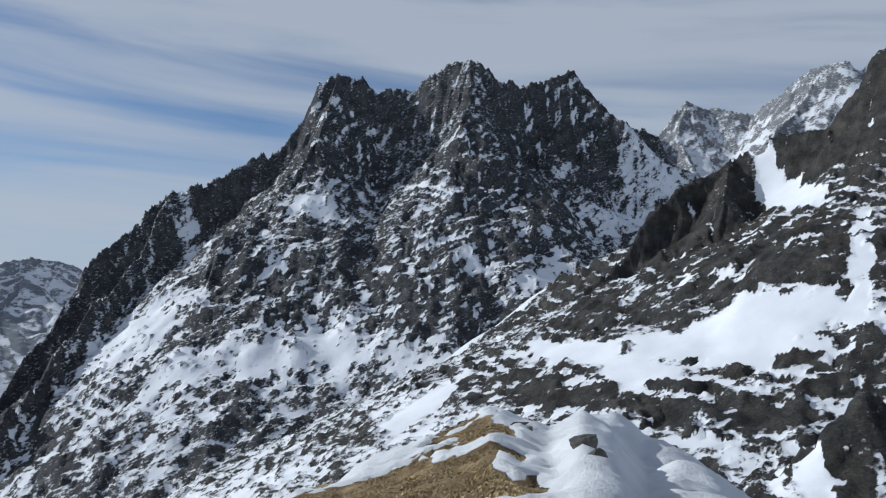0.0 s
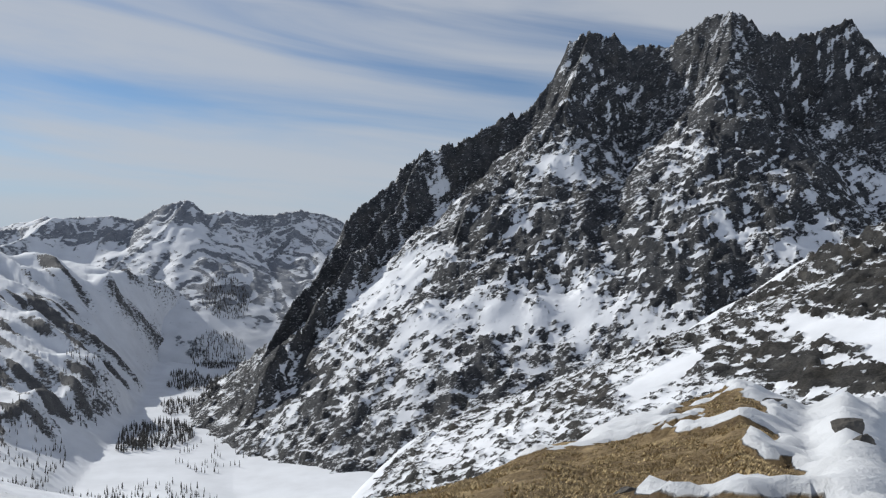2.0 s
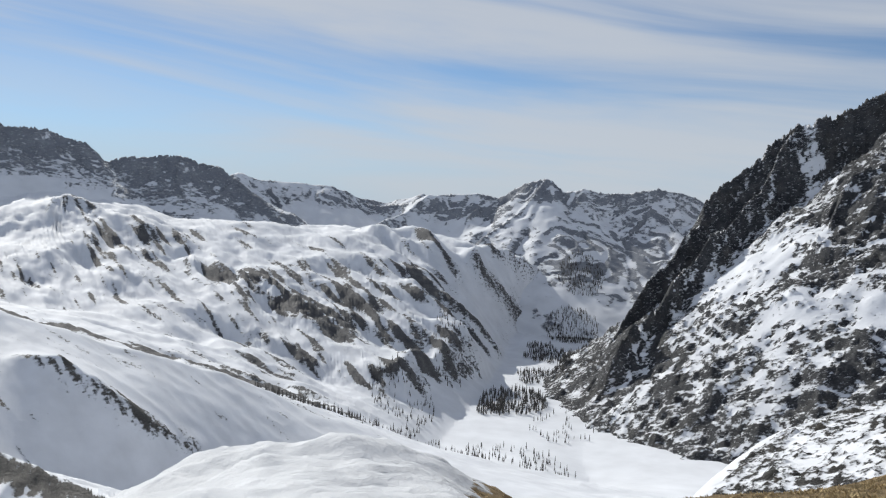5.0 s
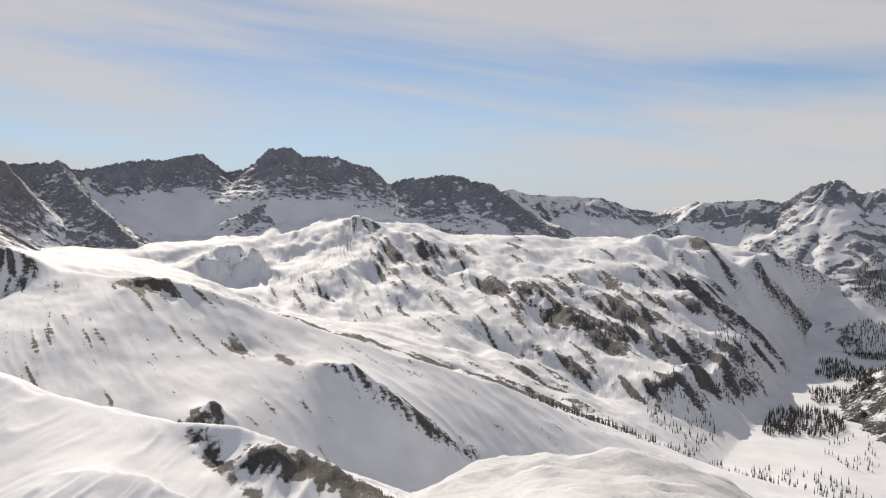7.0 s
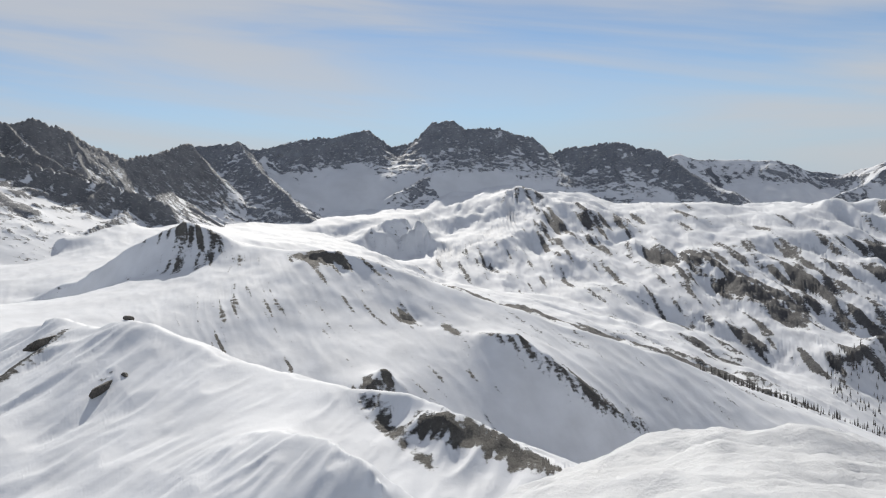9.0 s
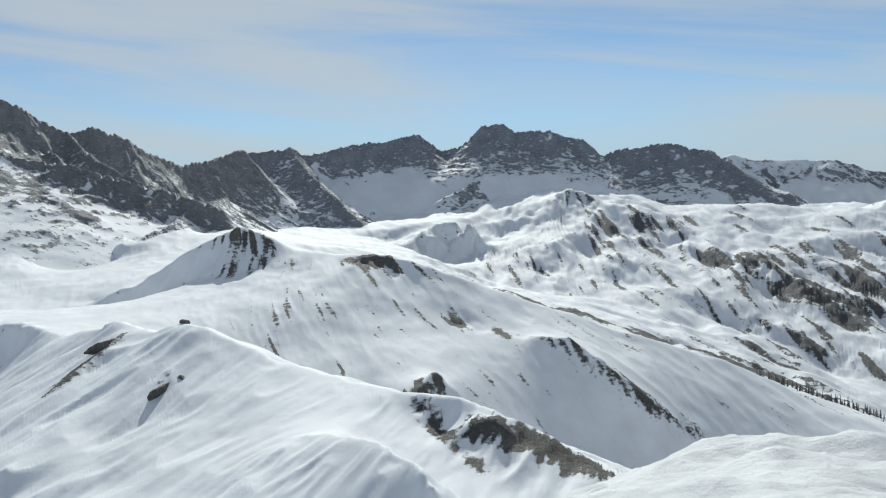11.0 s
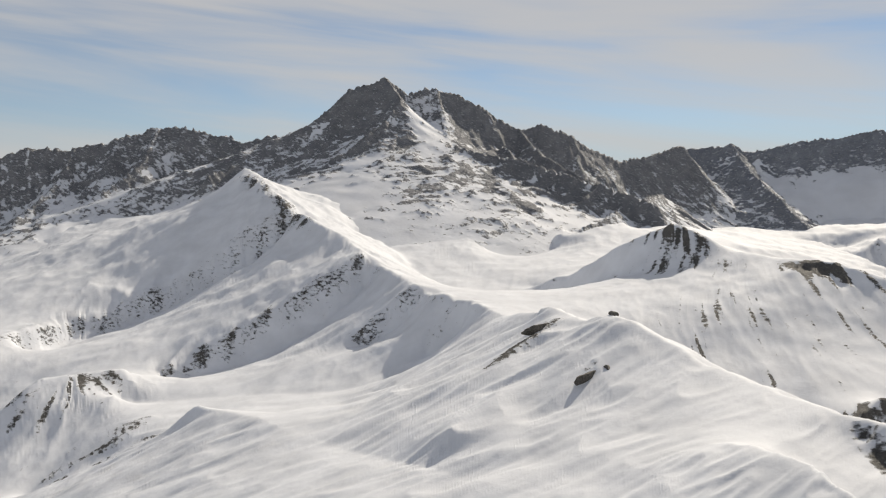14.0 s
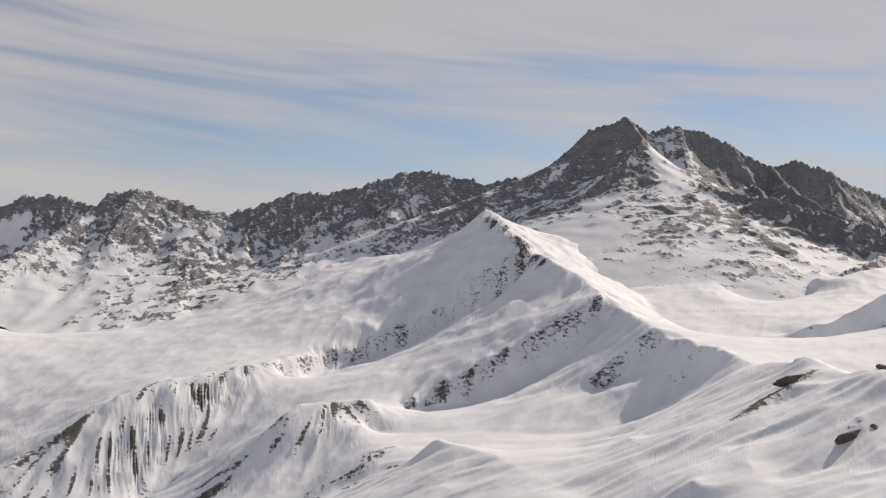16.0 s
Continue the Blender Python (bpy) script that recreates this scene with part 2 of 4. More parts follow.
RIDGES_E = {
    "crest": [(-3700, 74, 220), (-3694, 198, 162), (-3710, 264, 140), (-3724, 442, 196), (-3722, 532, 212), (-3712, 718, 236), (-3716, 792, 202), (-3700, 988, 250), (-3672, 1160, 264), (-3632, 1278, 292), (-3624, 1384, 216), (-3586, 1480, 236), (-3552, 1562, 322), (-3532, 1654, 326), (-3510, 1700, 290), (-3458, 1848, 298), (-3420, 1916, 258), (-3390, 1988, 252), (-3356, 2044, 168), (-3310, 2120, 198), (-3238, 2226, 210), (-3180, 2310, 216), (-3152, 2382, 188), (-3098, 2450, 182), (-3012, 2478, 124), (-2882, 2476, 52), (-2730, 2496, -44)],
    "rib1": [(-3712, 718, 236), (-3472, 740, 120), (-3258, 780, 28), (-3092, 824, -48)],
    "rib2": [(-3392, 1712, 182), (-3260, 1526, 100), (-3218, 1378, 62), (-3176, 1212, 4)],
    "rib3": [(-3012, 2478, 124), (-2948, 2318, 28), (-2886, 2152, -32)],
    "rib4": [(-3180, 2310, 216), (-3090, 2212, 102), (-2926, 2182, 4)],
    "rib5": [(-3724, 442, 196), (-3474, 432, 72), (-3266, 466, -16)],
}
RIDGES_I = {
    "crest": [(-2300, -978, 60), (-2434, -916, 108), (-2546, -836, 132), (-2634, -754, 252), (-2698, -672, 346), (-2744, -562, 392), (-2756, -490, 346), (-2792, -402, 362), (-2820, -330, 340), (-2860, -240, 296), (-2898, -128, 230), (-2920, -70, 254), (-2950, 6, 234), (-2998, 86, 196), (-3092, 210, 136), (-3232, 346, 168), (-3368, 472, 210)],
    "rib1": [(-2744, -562, 392), (-2636, -486, 310), (-2508, -514, 228), (-2382, -570, 154), (-2236, -658, 64)],
    "rib2": [(-2792, -402, 362), (-2598, -340, 200), (-2462, -306, 124), (-2270, -374, 54), (-2022, -484, -18)],
    "rib3": [(-2898, -128, 230), (-2650, -46, 132), (-2418, 100, 40), (-2236, 254, -24)],
    "rib4": [(-2744, -176, 174), (-2498, -78, 58), (-2346, -136, -8)],
    "rib5": [(-2698, -672, 346), (-2528, -690, 182), (-2370, -730, 76)],
    "rib6": [(-2591, -510, 177), (-2481, -307, 152), (-2446, -148, 119), (-2400, -22, 89), (-2338, 115, 41), (-2236, 251, -12)],
    "rib7": [(-2446, -148, 119), (-2320, -215, 43), (-2215, -263, -30)],
    "rib8": [(-2338, 115, 41), (-2240, 54, -10), (-2170, 21, -48)],
    "rib10": [(-2523, -438, 144), (-2374, -469, 60), (-2243, -509, -8), (-2126, -529, -68)],
    "rib9": [(-2880, 338, 26), (-2166, 138, -30), (-2000, 48, -72)],
}
RIDGES_M = {
    "crest": [(-1554, -2448, 72), (-1676, -2366, 42), (-1800, -2274, 66), (-1874, -2214, 118), (-1936, -2132, 116), (-2002, -2042, 82), (-2034, -2040, 132), (-2108, -1990, 148), (-2194, -1898, 112), (-2240, -1842, 82), (-2286, -1784, 74), (-2354, -1694, 104), (-2424, -1628, 144), (-2524, -1508, 148), (-2590, -1412, 188), (-2662, -1296, 232), (-2708, -1144, 220), (-2708, -1040, 188), (-2708, -920, 202), (-2680, -814, 172)],
    "rib1": [(-2285, -1784, 74), (-2130, -1818, 34), (-2032, -1779, -53), (-1900, -1701, -200)],
    "rib2": [(-2107, -1990, 149), (-1922, -1926, -3), (-1806, -1871, -134), (-1710, -1797, -262)],
    "rib3": [(-2001, -2043, 83), (-1715, -2021, -38), (-1586, -1997, -83)],
    "rib4": [(-2523, -1510, 148), (-2358, -1473, 39), (-2149, -1464, -67)],
    "rib5": [(-2662, -1296, 233), (-2476, -1266, 95), (-2292, -1310, 3)],
    "rib6": [(-2354, -1695, 104), (-2201, -1649, -18), (-2088, -1583, -135)],
    "rib7": [(-2589, -1412, 189), (-2447, -1361, 78), (-2308, -1363, -15)],
}


# crests, troughs and feet of the open land: how rocky, and the line in plan and height
LINES_K = {
    "crest": (0.15, [(-800, -15, -103), (-830, -32, -108), (-898, -52, -121), (-956, -82, -118), (-1012, -119, -119), (-1068, -157, -117), (-1124, -186, -114), (-1208, -233, -104), (-1290, -280, -96), (-1334, -313, -79), (-1424, -363, -60), (-1534, -456, -32), (-1635, -533, -3), (-1746, -611, 26), (-1860, -680, 58), (-1963, -746, 81)]),
    "top_rocks": (0.55, [(-1851, -690, 58), (-1732, -606, 25), (-1623, -524, -8), (-1533, -458, -34)]),
    "spur_a": (0.28, [(-1618, -522, -3), (-1582, -596, -61), (-1529, -660, -126), (-1490, -699, -147), (-1409, -759, -184), (-1332, -812, -210), (-1176, -832, -205)]),
    "spur_b": (0.36, [(-1310, -307, -82), (-1277, -316, -96), (-1232, -364, -134), (-1202, -397, -151), (-1142, -456, -187), (-1100, -493, -214), (-1057, -522, -231)]),
    "spur_c": (0.34, [(-1120, -186, -117), (-1106, -206, -128), (-1079, -238, -161), (-1066, -252, -173)]),
    "spur_d": (0.25, [(-1008, -118, -121), (-996, -132, -145), (-974, -150, -180)]),
    "foot_a": (0, [(-1617, -503, -75), (-1574, -582, -129), (-1518, -643, -176), (-1473, -694, -202), (-1395, -749, -228), (-1315, -798, -243), (-1198, -815, -249)]),
    "foot_b": (0, [(-1272, -285, -130), (-1216, -325, -177), (-1164, -377, -214), (-1126, -424, -229), (-1093, -470, -236), (-1060, -515, -246)]),
    "foot_c": (0, [(-1098, -177, -139), (-1081, -202, -166), (-1057, -243, -195)]),
    "foot_d": (0, [(-989, -102, -139), (-970, -119, -169), (-957, -141, -190)]),
    "basin": (0, [(-917, -159, -192), (-897, -246, -210), (-915, -351, -221), (-921, -440, -231), (-914, -498, -240)]),
    "high_basin": (0, [(-1708, -834, -66), (-1568, -925, -142), (-1374, -1001, -198), (-1201, -1058, -223), (-1035, -1086, -250), (-914, -1061, -287)]),
    "wall_foot": (0, [(-2281, -1248, 4), (-2144, -1381, -98), (-1973, -1535, -193), (-1762, -1630, -273), (-1626, -1766, -281), (-1449, -1913, -312)]),
}
LINES_L = {
    "rib_a": (0.45, [(-1176, -832, -207), (-1114, -865, -213), (-1028, -906, -221), (-953, -928, -232), (-879, -944, -263), (-815, -961, -292), (-753, -973, -311)]),
    "foot_a": (0.2, [(-1078, -754, -239), (-1001, -758, -269), (-912, -773, -314), (-830, -775, -346)]),
    "rib_b": (0.36, [(-956, -513, -203), (-919, -549, -203), (-890, -579, -202), (-846, -588, -228), (-806, -601, -254), (-768, -610, -277), (-725, -615, -297)]),
    "foot_b": (0, [(-889, -492, -220), (-842, -495, -240), (-783, -495, -262), (-725, -492, -281)]),
    "rib_c": (0.35, [(-831, -418, -226), (-779, -431, -240), (-733, -431, -257)]),
}
LINES_G = {
    "crest": (0.1, [(-1450, -37, -152), (-1420, -25, -133), (-1380, 18, -115), (-1318, 56, -87), (-1287, 89, -63), (-1252, 136, -41), (-1240, 166, -27), (-1208, 202, -46), (-1178, 227, -64), (-1151, 256, -66), (-1127, 277, -70), (-1102, 313, -70), (-1087, 339, -72), (-1070, 365, -83), (-1047, 404, -99), (-1028, 444, -118), (-1007, 492, -132), (-992, 543, -151), (-970, 617, -176), (-953, 697, -205), (-938, 781, -235), (-925, 871, -278), (-913, 968, -317), (-901, 1071, -361), (-873, 1158, -395)]),
    "peak": (0.42, [(-1243, 157, -29), (-1237, 167, -26), (-1213, 176, -44), (-1180, 189, -66)]),
    "scree": (0.8, [(-1089, 294, -82), (-1080, 318, -86), (-1060, 338, -96)]),
    "foot_left": (0, [(-1409, -24, -170), (-1319, 15, -156), (-1251, 66, -120), (-1197, 113, -97), (-1158, 163, -90)]),
    "shoulder": (0.1, [(-1097, 311, -73), (-1018, 209, -103), (-976, 170, -122), (-920, 139, -142)]),
    "mound": (0.65, [(-948, 376, -153), (-885, 434, -162), (-859, 455, -158), (-843, 470, -160), (-796, 517, -203), (-786, 586, -260)]),
    "outcrop": (0.8, [(-758, 258, -179), (-780, 279, -169), (-782, 293, -166)]),
    "low_trough": (0, [(-878, 64, -156), (-855, 93, -164), (-809, 164, -187), (-765, 235, -200), (-743, 283, -206), (-716, 358, -245), (-702, 444, -288), (-730, 608, -317), (-755, 801, -341)]),
}
LINES_F = {
    "trough": (0.88, [(-2130, 726, -178), (-1996, 800, -213), (-1798, 878, -240), (-1655, 934, -262), (-1555, 1003, -292), (-1447, 1072, -318), (-1338, 1128, -341), (-1230, 1174, -374), (-1146, 1229, -406), (-1056, 1269, -431)]),
    "peak_right": (0.35, [(-2872, 1626, 33), (-2785, 1675, -4), (-2673, 1705, -52), (-2557, 1753, -75)]),
    "plateau": (0.1, [(-2697, 1902, -69), (-2607, 2104, -63), (-2534, 2267, -63), (-2418, 2390, -91), (-2304, 2568, -62), (-2215, 2711, -36), (-2001, 2749, -95), (-1883, 2771, -112)]),
    "spur_a": (0.25, [(-2591, 1512, -93), (-2437, 1274, -177), (-2305, 1091, -232), (-2190, 983, -266)]),
    "spur_a_foot": (0, [(-2485, 1268, -166), (-2338, 1068, -230), (-2243, 962, -253)]),
    "spur_b": (0.3, [(-2366, 1763, -168), (-2276, 1453, -191), (-2194, 1300, -240), (-2061, 1130, -292)]),
    "spur_b_foot": (0, [(-2365, 1423, -196), (-2245, 1231, -241), (-2111, 1077, -279)]),
    "rock_band": (0.95, [(-2068, 1737, -196), (-1952, 1749, -232), (-1827, 1765, -272), (-1698, 1767, -325)]),
    "forest_edge": (0.5, [(-1905, 2382, -195), (-1749, 2376, -270), (-1624, 2403, -360), (-1552, 2415, -427)]),
    "forest_foot": (0.6, [(-1756, 2258, -307), (-1646, 2302, -377), (-1529, 2346, -464)]),
    "low_shoulder": (0.4, [(-1386, 1644, -383), (-1423, 1807, -365), (-1433, 1950, -367), (-1443, 2091, -383)]),
    "low_shoulder_foot": (0.5, [(-1361, 1729, -420), (-1379, 1878, -428), (-1387, 2056, -478)]),
    "back": (0, [(-3004, 2488, -91), (-2656, 2856, -67), (-2284, 3161, -106)]),
    "plateau_end": (0.35, [(-2058, 2831, -95), (-1941, 3032, -126), (-1897, 3235, -203), (-1850, 3377, -292), (-1797, 3462, -359)]),
    "upper_bank": (0.55, [(-1879, 2774, -211), (-1812, 2877, -325), (-1777, 2992, -388)]),
    "roll_c": (0.35, [(-2502, 1620, -132), (-2370, 1672, -156), (-2201, 1731, -177), (-2045, 1763, -205)]),
    "roll_c_foot": (0.3, [(-2378, 1608, -174), (-2221, 1656, -207), (-2055, 1705, -242)]),
    "roll_d": (0.4, [(-1964, 1465, -269), (-1809, 1501, -310), (-1637, 1545, -358), (-1470, 1570, -404), (-1310, 1578, -454)]),
    "roll_d_foot": (0.35, [(-1916, 1429, -304), (-1762, 1463, -343), (-1593, 1504, -388), (-1428, 1526, -437)]),
    "roll_e": (0.4, [(-2075, 1954, -195), (-1849, 1968, -233), (-1655, 1940, -296), (-1471, 1896, -362), (-1358, 1857, -426)]),
    "roll_e_foot": (0.4, [(-1978, 1911, -232), (-1786, 1903, -275), (-1620, 1878, -335), (-1438, 1834, -409)]),
    "roll_f": (0.35, [(-2029, 2210, -145), (-1801, 2209, -205), (-1610, 2168, -272), (-1452, 2097, -344)]),
    "roll_f_foot": (0.4, [(-1967, 2145, -186), (-1756, 2130, -241), (-1591, 2095, -306)]),
}
LINES_E = {
    "near_bowl": (0, [(-1848, -87, -153), (-1950, -6, -137), (-2047, 112, -96), (-2142, 194, -67), (-2231, 297, -59), (-1762, 369, -86), (-1792, 460, -99), (-1909, 597, -127)]),
    "far_bowl": (0, [(-2363, 419, -74), (-2632, 605, -96), (-2645, 753, -114), (-2366, 808, -153), (-2221, 857, -203)]),
    "peak_left": (0.2, [(-2872, 1626, 33), (-2855, 1445, -46), (-2820, 1289, -96), (-2768, 1157, -142), (-2651, 1047, -191), (-2537, 925, -225)]),
    "peak_left_foot": (0, [(-2791, 1483, -56), (-2748, 1323, -111), (-2703, 1182, -160), (-2576, 1072, -216)]),
    "roll_a": (0.15, [(-2889, 809, -140), (-2904, 934, -93), (-2912, 1063, -79)]),
    "roll_a_foot": (0, [(-2825, 849, -157), (-2838, 974, -112), (-2842, 1080, -104)]),
    "roll_b": (0.15, [(-2671, 840, -177), (-2690, 943, -119), (-2718, 1012, -84), (-2715, 1156, -62)]),
    "roll_b_foot": (0, [(-2624, 872, -179), (-2634, 981, -127), (-2628, 1129, -96)]),
    "bowl_floor": (0, [(-3376, 923, -66), (-3446, 1109, -47), (-3411, 1271, -33), (-3358, 1456, 12), (-3305, 1619, 61), (-3232, 1801, 76)]),
    "snow_rib": (0.15, [(-3340, 1232, -28), (-3358, 1327, 28), (-3349, 1426, 55), (-3346, 1557, 95), (-3368, 1672, 159)]),
}
LINES_I = {
    "bowl": (0, [(-1296, -107, -159), (-1544, -139, -138), (-1791, -185, -89), (-2039, -212, -40), (-1997, -114, -65), (-1900, 16, -69), (-2045, 149, -46)]),
    "behind": (0, [(-1407, -193, -151), (-1719, -330, -105), (-1948, -454, -54), (-2081, -543, 5), (-2134, -647, 23)]),
}
LINES_H = {
    "crest": (0.1, [(-720, -12, -84), (-680, 9, -88), (-640, 20, -87), (-599, 36, -77), (-577, 48, -78), (-535, 72, -86), (-502, 91, -93), (-456, 114, -97), (-419, 135, -98), (-391, 154, -97), (-375, 165, -102), (-358, 179, -109), (-342, 188, -115), (-325, 197, -121), (-307, 206, -130)]),
    "lip": (0.05, [(-600, 19, -86), (-560, 19, -93), (-519, 26, -97), (-469, 35, -106), (-428, 42, -112), (-401, 60, -109), (-367, 80, -100), (-322, 93, -94), (-285, 95, -92), (-263, 95, -94)]),
    "fin_rib": (0.3, [(-529, 24, -98), (-500, 8, -108), (-470, -2, -116), (-430, -13, -124)]),
    "dark_rib": (0.75, [(-660, 0, -88), (-620, -19, -100), (-589, -41, -113)]),
    "flute_rib": (0.1, [(-620, 20, -87), (-570, -8, -104), (-499, -38, -116), (-456, -57, -124)]),
    "flute_foot": (0, [(-622, 9, -92), (-585, -12, -105), (-529, -42, -120), (-491, -66, -130)]),
    "fin_foot": (0, [(-545, 12, -97), (-515, -1, -108), (-475, -15, -120), (-424, -27, -126)]),
    "rock_wall": (1, [(-362, 158, -101), (-347, 174, -114), (-329, 187, -119), (-313, 198, -122)]),
    "rock_gullies": (0.8, [(-403, 136, -105), (-365, 139, -111), (-336, 143, -118)]),
    "wall_foot": (0.3, [(-381, 106, -108), (-332, 113, -116), (-299, 127, -122), (-295, 160, -126)]),
    "low_flank": (0, [(-360, 5, -124), (-389, -33, -130), (-506, -122, -156), (-612, -221, -164), (-693, -312, -176)]),
    "flank_rib": (0.3, [(-840, -184, -199), (-797, -194, -208), (-752, -207, -221)]),
}
LINES_V = {
    "left_edge": (0.1, [(-1022, 1338, -503), (-1118, 1525, -500), (-1209, 1720, -498), (-1316, 1965, -495), (-1488, 2334, -485), (-1718, 2752, -460), (-1812, 3097, -430), (-1821, 3404, -400), (-1833, 3644, -385)]),
    "right_edge": (0, [(-678, 1406, -500), (-819, 1616, -500), (-1044, 2118, -495), (-1198, 2567, -480), (-1357, 3049, -455), (-1527, 3569, -415), (-1665, 3889, -385)]),
    "far_edge": (0, [(-1528, 3955, -380), (-1113, 3224, -470), (-758, 2382, -495)]),
}


def along(x, y, pts, drop):
    """For each place the height under one crest line, and its place along and away from the crest."""
    best = np.full(x.shape, -1e9)
    s_best, d_best = np.zeros(x.shape), np.zeros(x.shape)
    run = 0.0
    for (ax, ay, az), (bx, by, bz) in zip(pts, pts[1:]):
        dx, dy = bx - ax, by - ay
        ln = math.hypot(dx, dy) + 1e-6
        t = np.clip(((x - ax) * dx + (y - ay) * dy) / ln ** 2, 0, 1)
        d = np.hypot(x - ax - t * dx, y - ay - t * dy)
        h = az + t * (bz - az) - drop(d)
        m = h > best
        best = np.where(m, h, best)
        side = np.sign(dx * (y - ay) - dy * (x - ax))
        s_best = np.where(m, run + t * ln + side * 5000, s_best)
        d_best = np.where(m, d, d_best)
        run += ln
    return best, s_best, d_best


def flank(steep, length, tail, round_top=0.0, reach=1e9):
    """Steep below the crest, easing out to the tail's slope; past reach it dives under the floor."""
    return lambda d: tail * d + (steep - tail) * length * (1 - np.exp(-(np.sqrt(d * d + round_top ** 2) - round_top) / length)) + 0.9 * np.maximum(0, d - reach) ** 2 / (np.maximum(0, d - reach) + 250)


def land(x, y, ridges, drops, jag, rib, rough, blend, ledge=0.0, seed=0, relief=0.3, flutes=()):
    """The height of one mountain, and the place along and away from its crests. jag: of the crest; rib: (height, spacing) of the ribs
    down the flanks; rough: (height, size); ledge: metres between ledges; relief: how much of the roughness the snow keeps;
    flutes: (downhill yaw, length, width, height) of long parallel furrows."""
    total = np.full(x.shape, -1e5)
    owner, top = np.zeros(x.shape, int), np.full(x.shape, -1e5)
    s_all, d_all = np.zeros(x.shape), np.zeros(x.shape)
    low = floor_height(x, y) - 60
    for k, (key, pts) in enumerate(ridges.items()):
        raw, s_raw, d_raw = along(x, y, pts, drops.get(key, drops["all"]))
        owner, top = np.where(raw > top, k, owner), np.maximum(top, raw)
        m = (raw > low) & (raw > total - 2.5 * rib[0] - 2 * jag - 10)
        h, s, d, xm, ym, old = raw[m], s_raw[m], d_raw[m], x[m], y[m], total[m]
        sk = seed + 11 * k
        s = s + fbm(xm / (rib[1] * 3), ym / (rib[1] * 3), 3, sk + 5) * rib[1] * 1.8
        h = h + rib[0] * (ridged(s / rib[1], d / (rib[1] * 9), 4, sk, 0.55) - 1.0) * np.clip(d / (rib[1] * 0.8), 0, 1) * np.exp(-d / (rib[1] * 9))
        if jag:
            h = h + jag * (ridged(s / (jag * 3.2), d / (jag * 4), 4, sk + 3, 0.6) - 0.9) * np.exp(-d / (jag * 3))
        s_all[m], d_all[m] = np.where(h > old, s + 777 * k, s_all[m]), np.where(h > old, d, d_all[m])
        hi, lo = np.maximum(old, h), np.minimum(old, h)
        total[m] = hi + blend * np.log1p(np.exp(np.clip((lo - hi) / blend, -50, 0)))
    for yaw, long, wide, tall in flutes:
        a = radians(yaw)
        u, v = -x * math.sin(a) + y * math.cos(a), x * math.cos(a) + y * math.sin(a)
        v = v + wide * 1.2 * fbm(x / (wide * 5), y / (wide * 5), 3, seed + 31)
        total = total + tall * (ridged(u / long, v / wide, 4, seed + 30, 0.55) - 1.0)
    bumps = rough[0] * (0.6 * fbm(x / rough[1], y / rough[1], 5, seed + 2, 0.55) + 0.4 * (ridged(x / rough[1] / 1.7, y / rough[1] / 1.7, 5, seed + 6, 0.58) - 1))
    plain = total + relief * bumps
    total = total + bumps
    if ledge:
        q = (total + 0.28 * x - 0.1 * y + 30 * fbm(x / 160, y / 160, 4, seed + 8)) / ledge
        fr = q - np.floor(q)
        where = smooth(-0.15, 0.35, fbm(x / 210, y / 210, 3, seed + 9))
        total = total + ledge * 0.6 * where * (smooth(0.2, 0.85, fr) - fr)
    return total, plain, s_all, d_all, owner


def grid_mesh(name, x, y, z, bare, keep, material):
    """A sheet over a grid of x, y; bare goes to the material."""
    ny, nx = x.shape
    idx = np.arange(nx * ny).reshape(ny, nx)
    quads = np.stack([idx[:-1, :-1], idx[:-1, 1:], idx[1:, 1:], idx[1:, :-1]], -1)[keep].reshape(-1, 4)
    used = np.unique(quads)
    remap = np.zeros(nx * ny, int)
    remap[used] = np.arange(len(used))
    quads = remap[quads]
    me = bpy.data.meshes.new(name)
    me.vertices.add(len(used))
    me.vertices.foreach_set("co", np.stack([x.ravel()[used], y.ravel()[used], z.ravel()[used]], -1).astype(np.float32).ravel())
    me.loops.add(quads.size)
    me.loops.foreach_set("vertex_index", quads.astype(np.int32).ravel())
    me.polygons.add(len(quads))
    me.polygons.foreach_set("loop_start", np.arange(0, quads.size, 4, dtype=np.int32))
    me.update(calc_edges=True)
    me.attributes.new("bare", "FLOAT", "POINT").data.foreach_set("value", bare.ravel()[used].astype(np.float32))
    me.polygons.foreach_set("use_smooth", np.ones(len(quads), bool))
    me.materials.append(material)
    return new(name, me)


def blur(z, r):
    for _ in range(2 if r > 0 else 0):
        for axis in (0, 1):
            pad = np.concatenate([np.repeat(np.take(z, [0], axis), r + 1, axis), z, np.repeat(np.take(z, [-1], axis), r, axis)], axis)
            c = np.cumsum(pad, axis)
            n = z.shape[axis]
            z = (np.take(c, range(2 * r + 1, 2 * r + 1 + n), axis) - np.take(c, range(0, n), axis)) / (2 * r + 1)
    return z


def patch(x, y, spots, size, seed):
    """1 inside slanted oval spots (centre, half axes u and v, in plan) with frayed edges, 0 outside."""
    total = np.zeros(x.shape)
    if len(spots):
        fray = 0.5 * fbm(x / size, y / size, 5, seed, 0.6)
        for cx, cy, ux, uy, vx, vy in spots:
            det = ux * vy - uy * vx
            dx, dy = x - cx, y - cy
            r = np.hypot((dx * vy - dy * vx) / det, (dy * ux - dx * uy) / det)
            total = np.maximum(total, smooth(1.3, 0.7, r + fray))
    return total


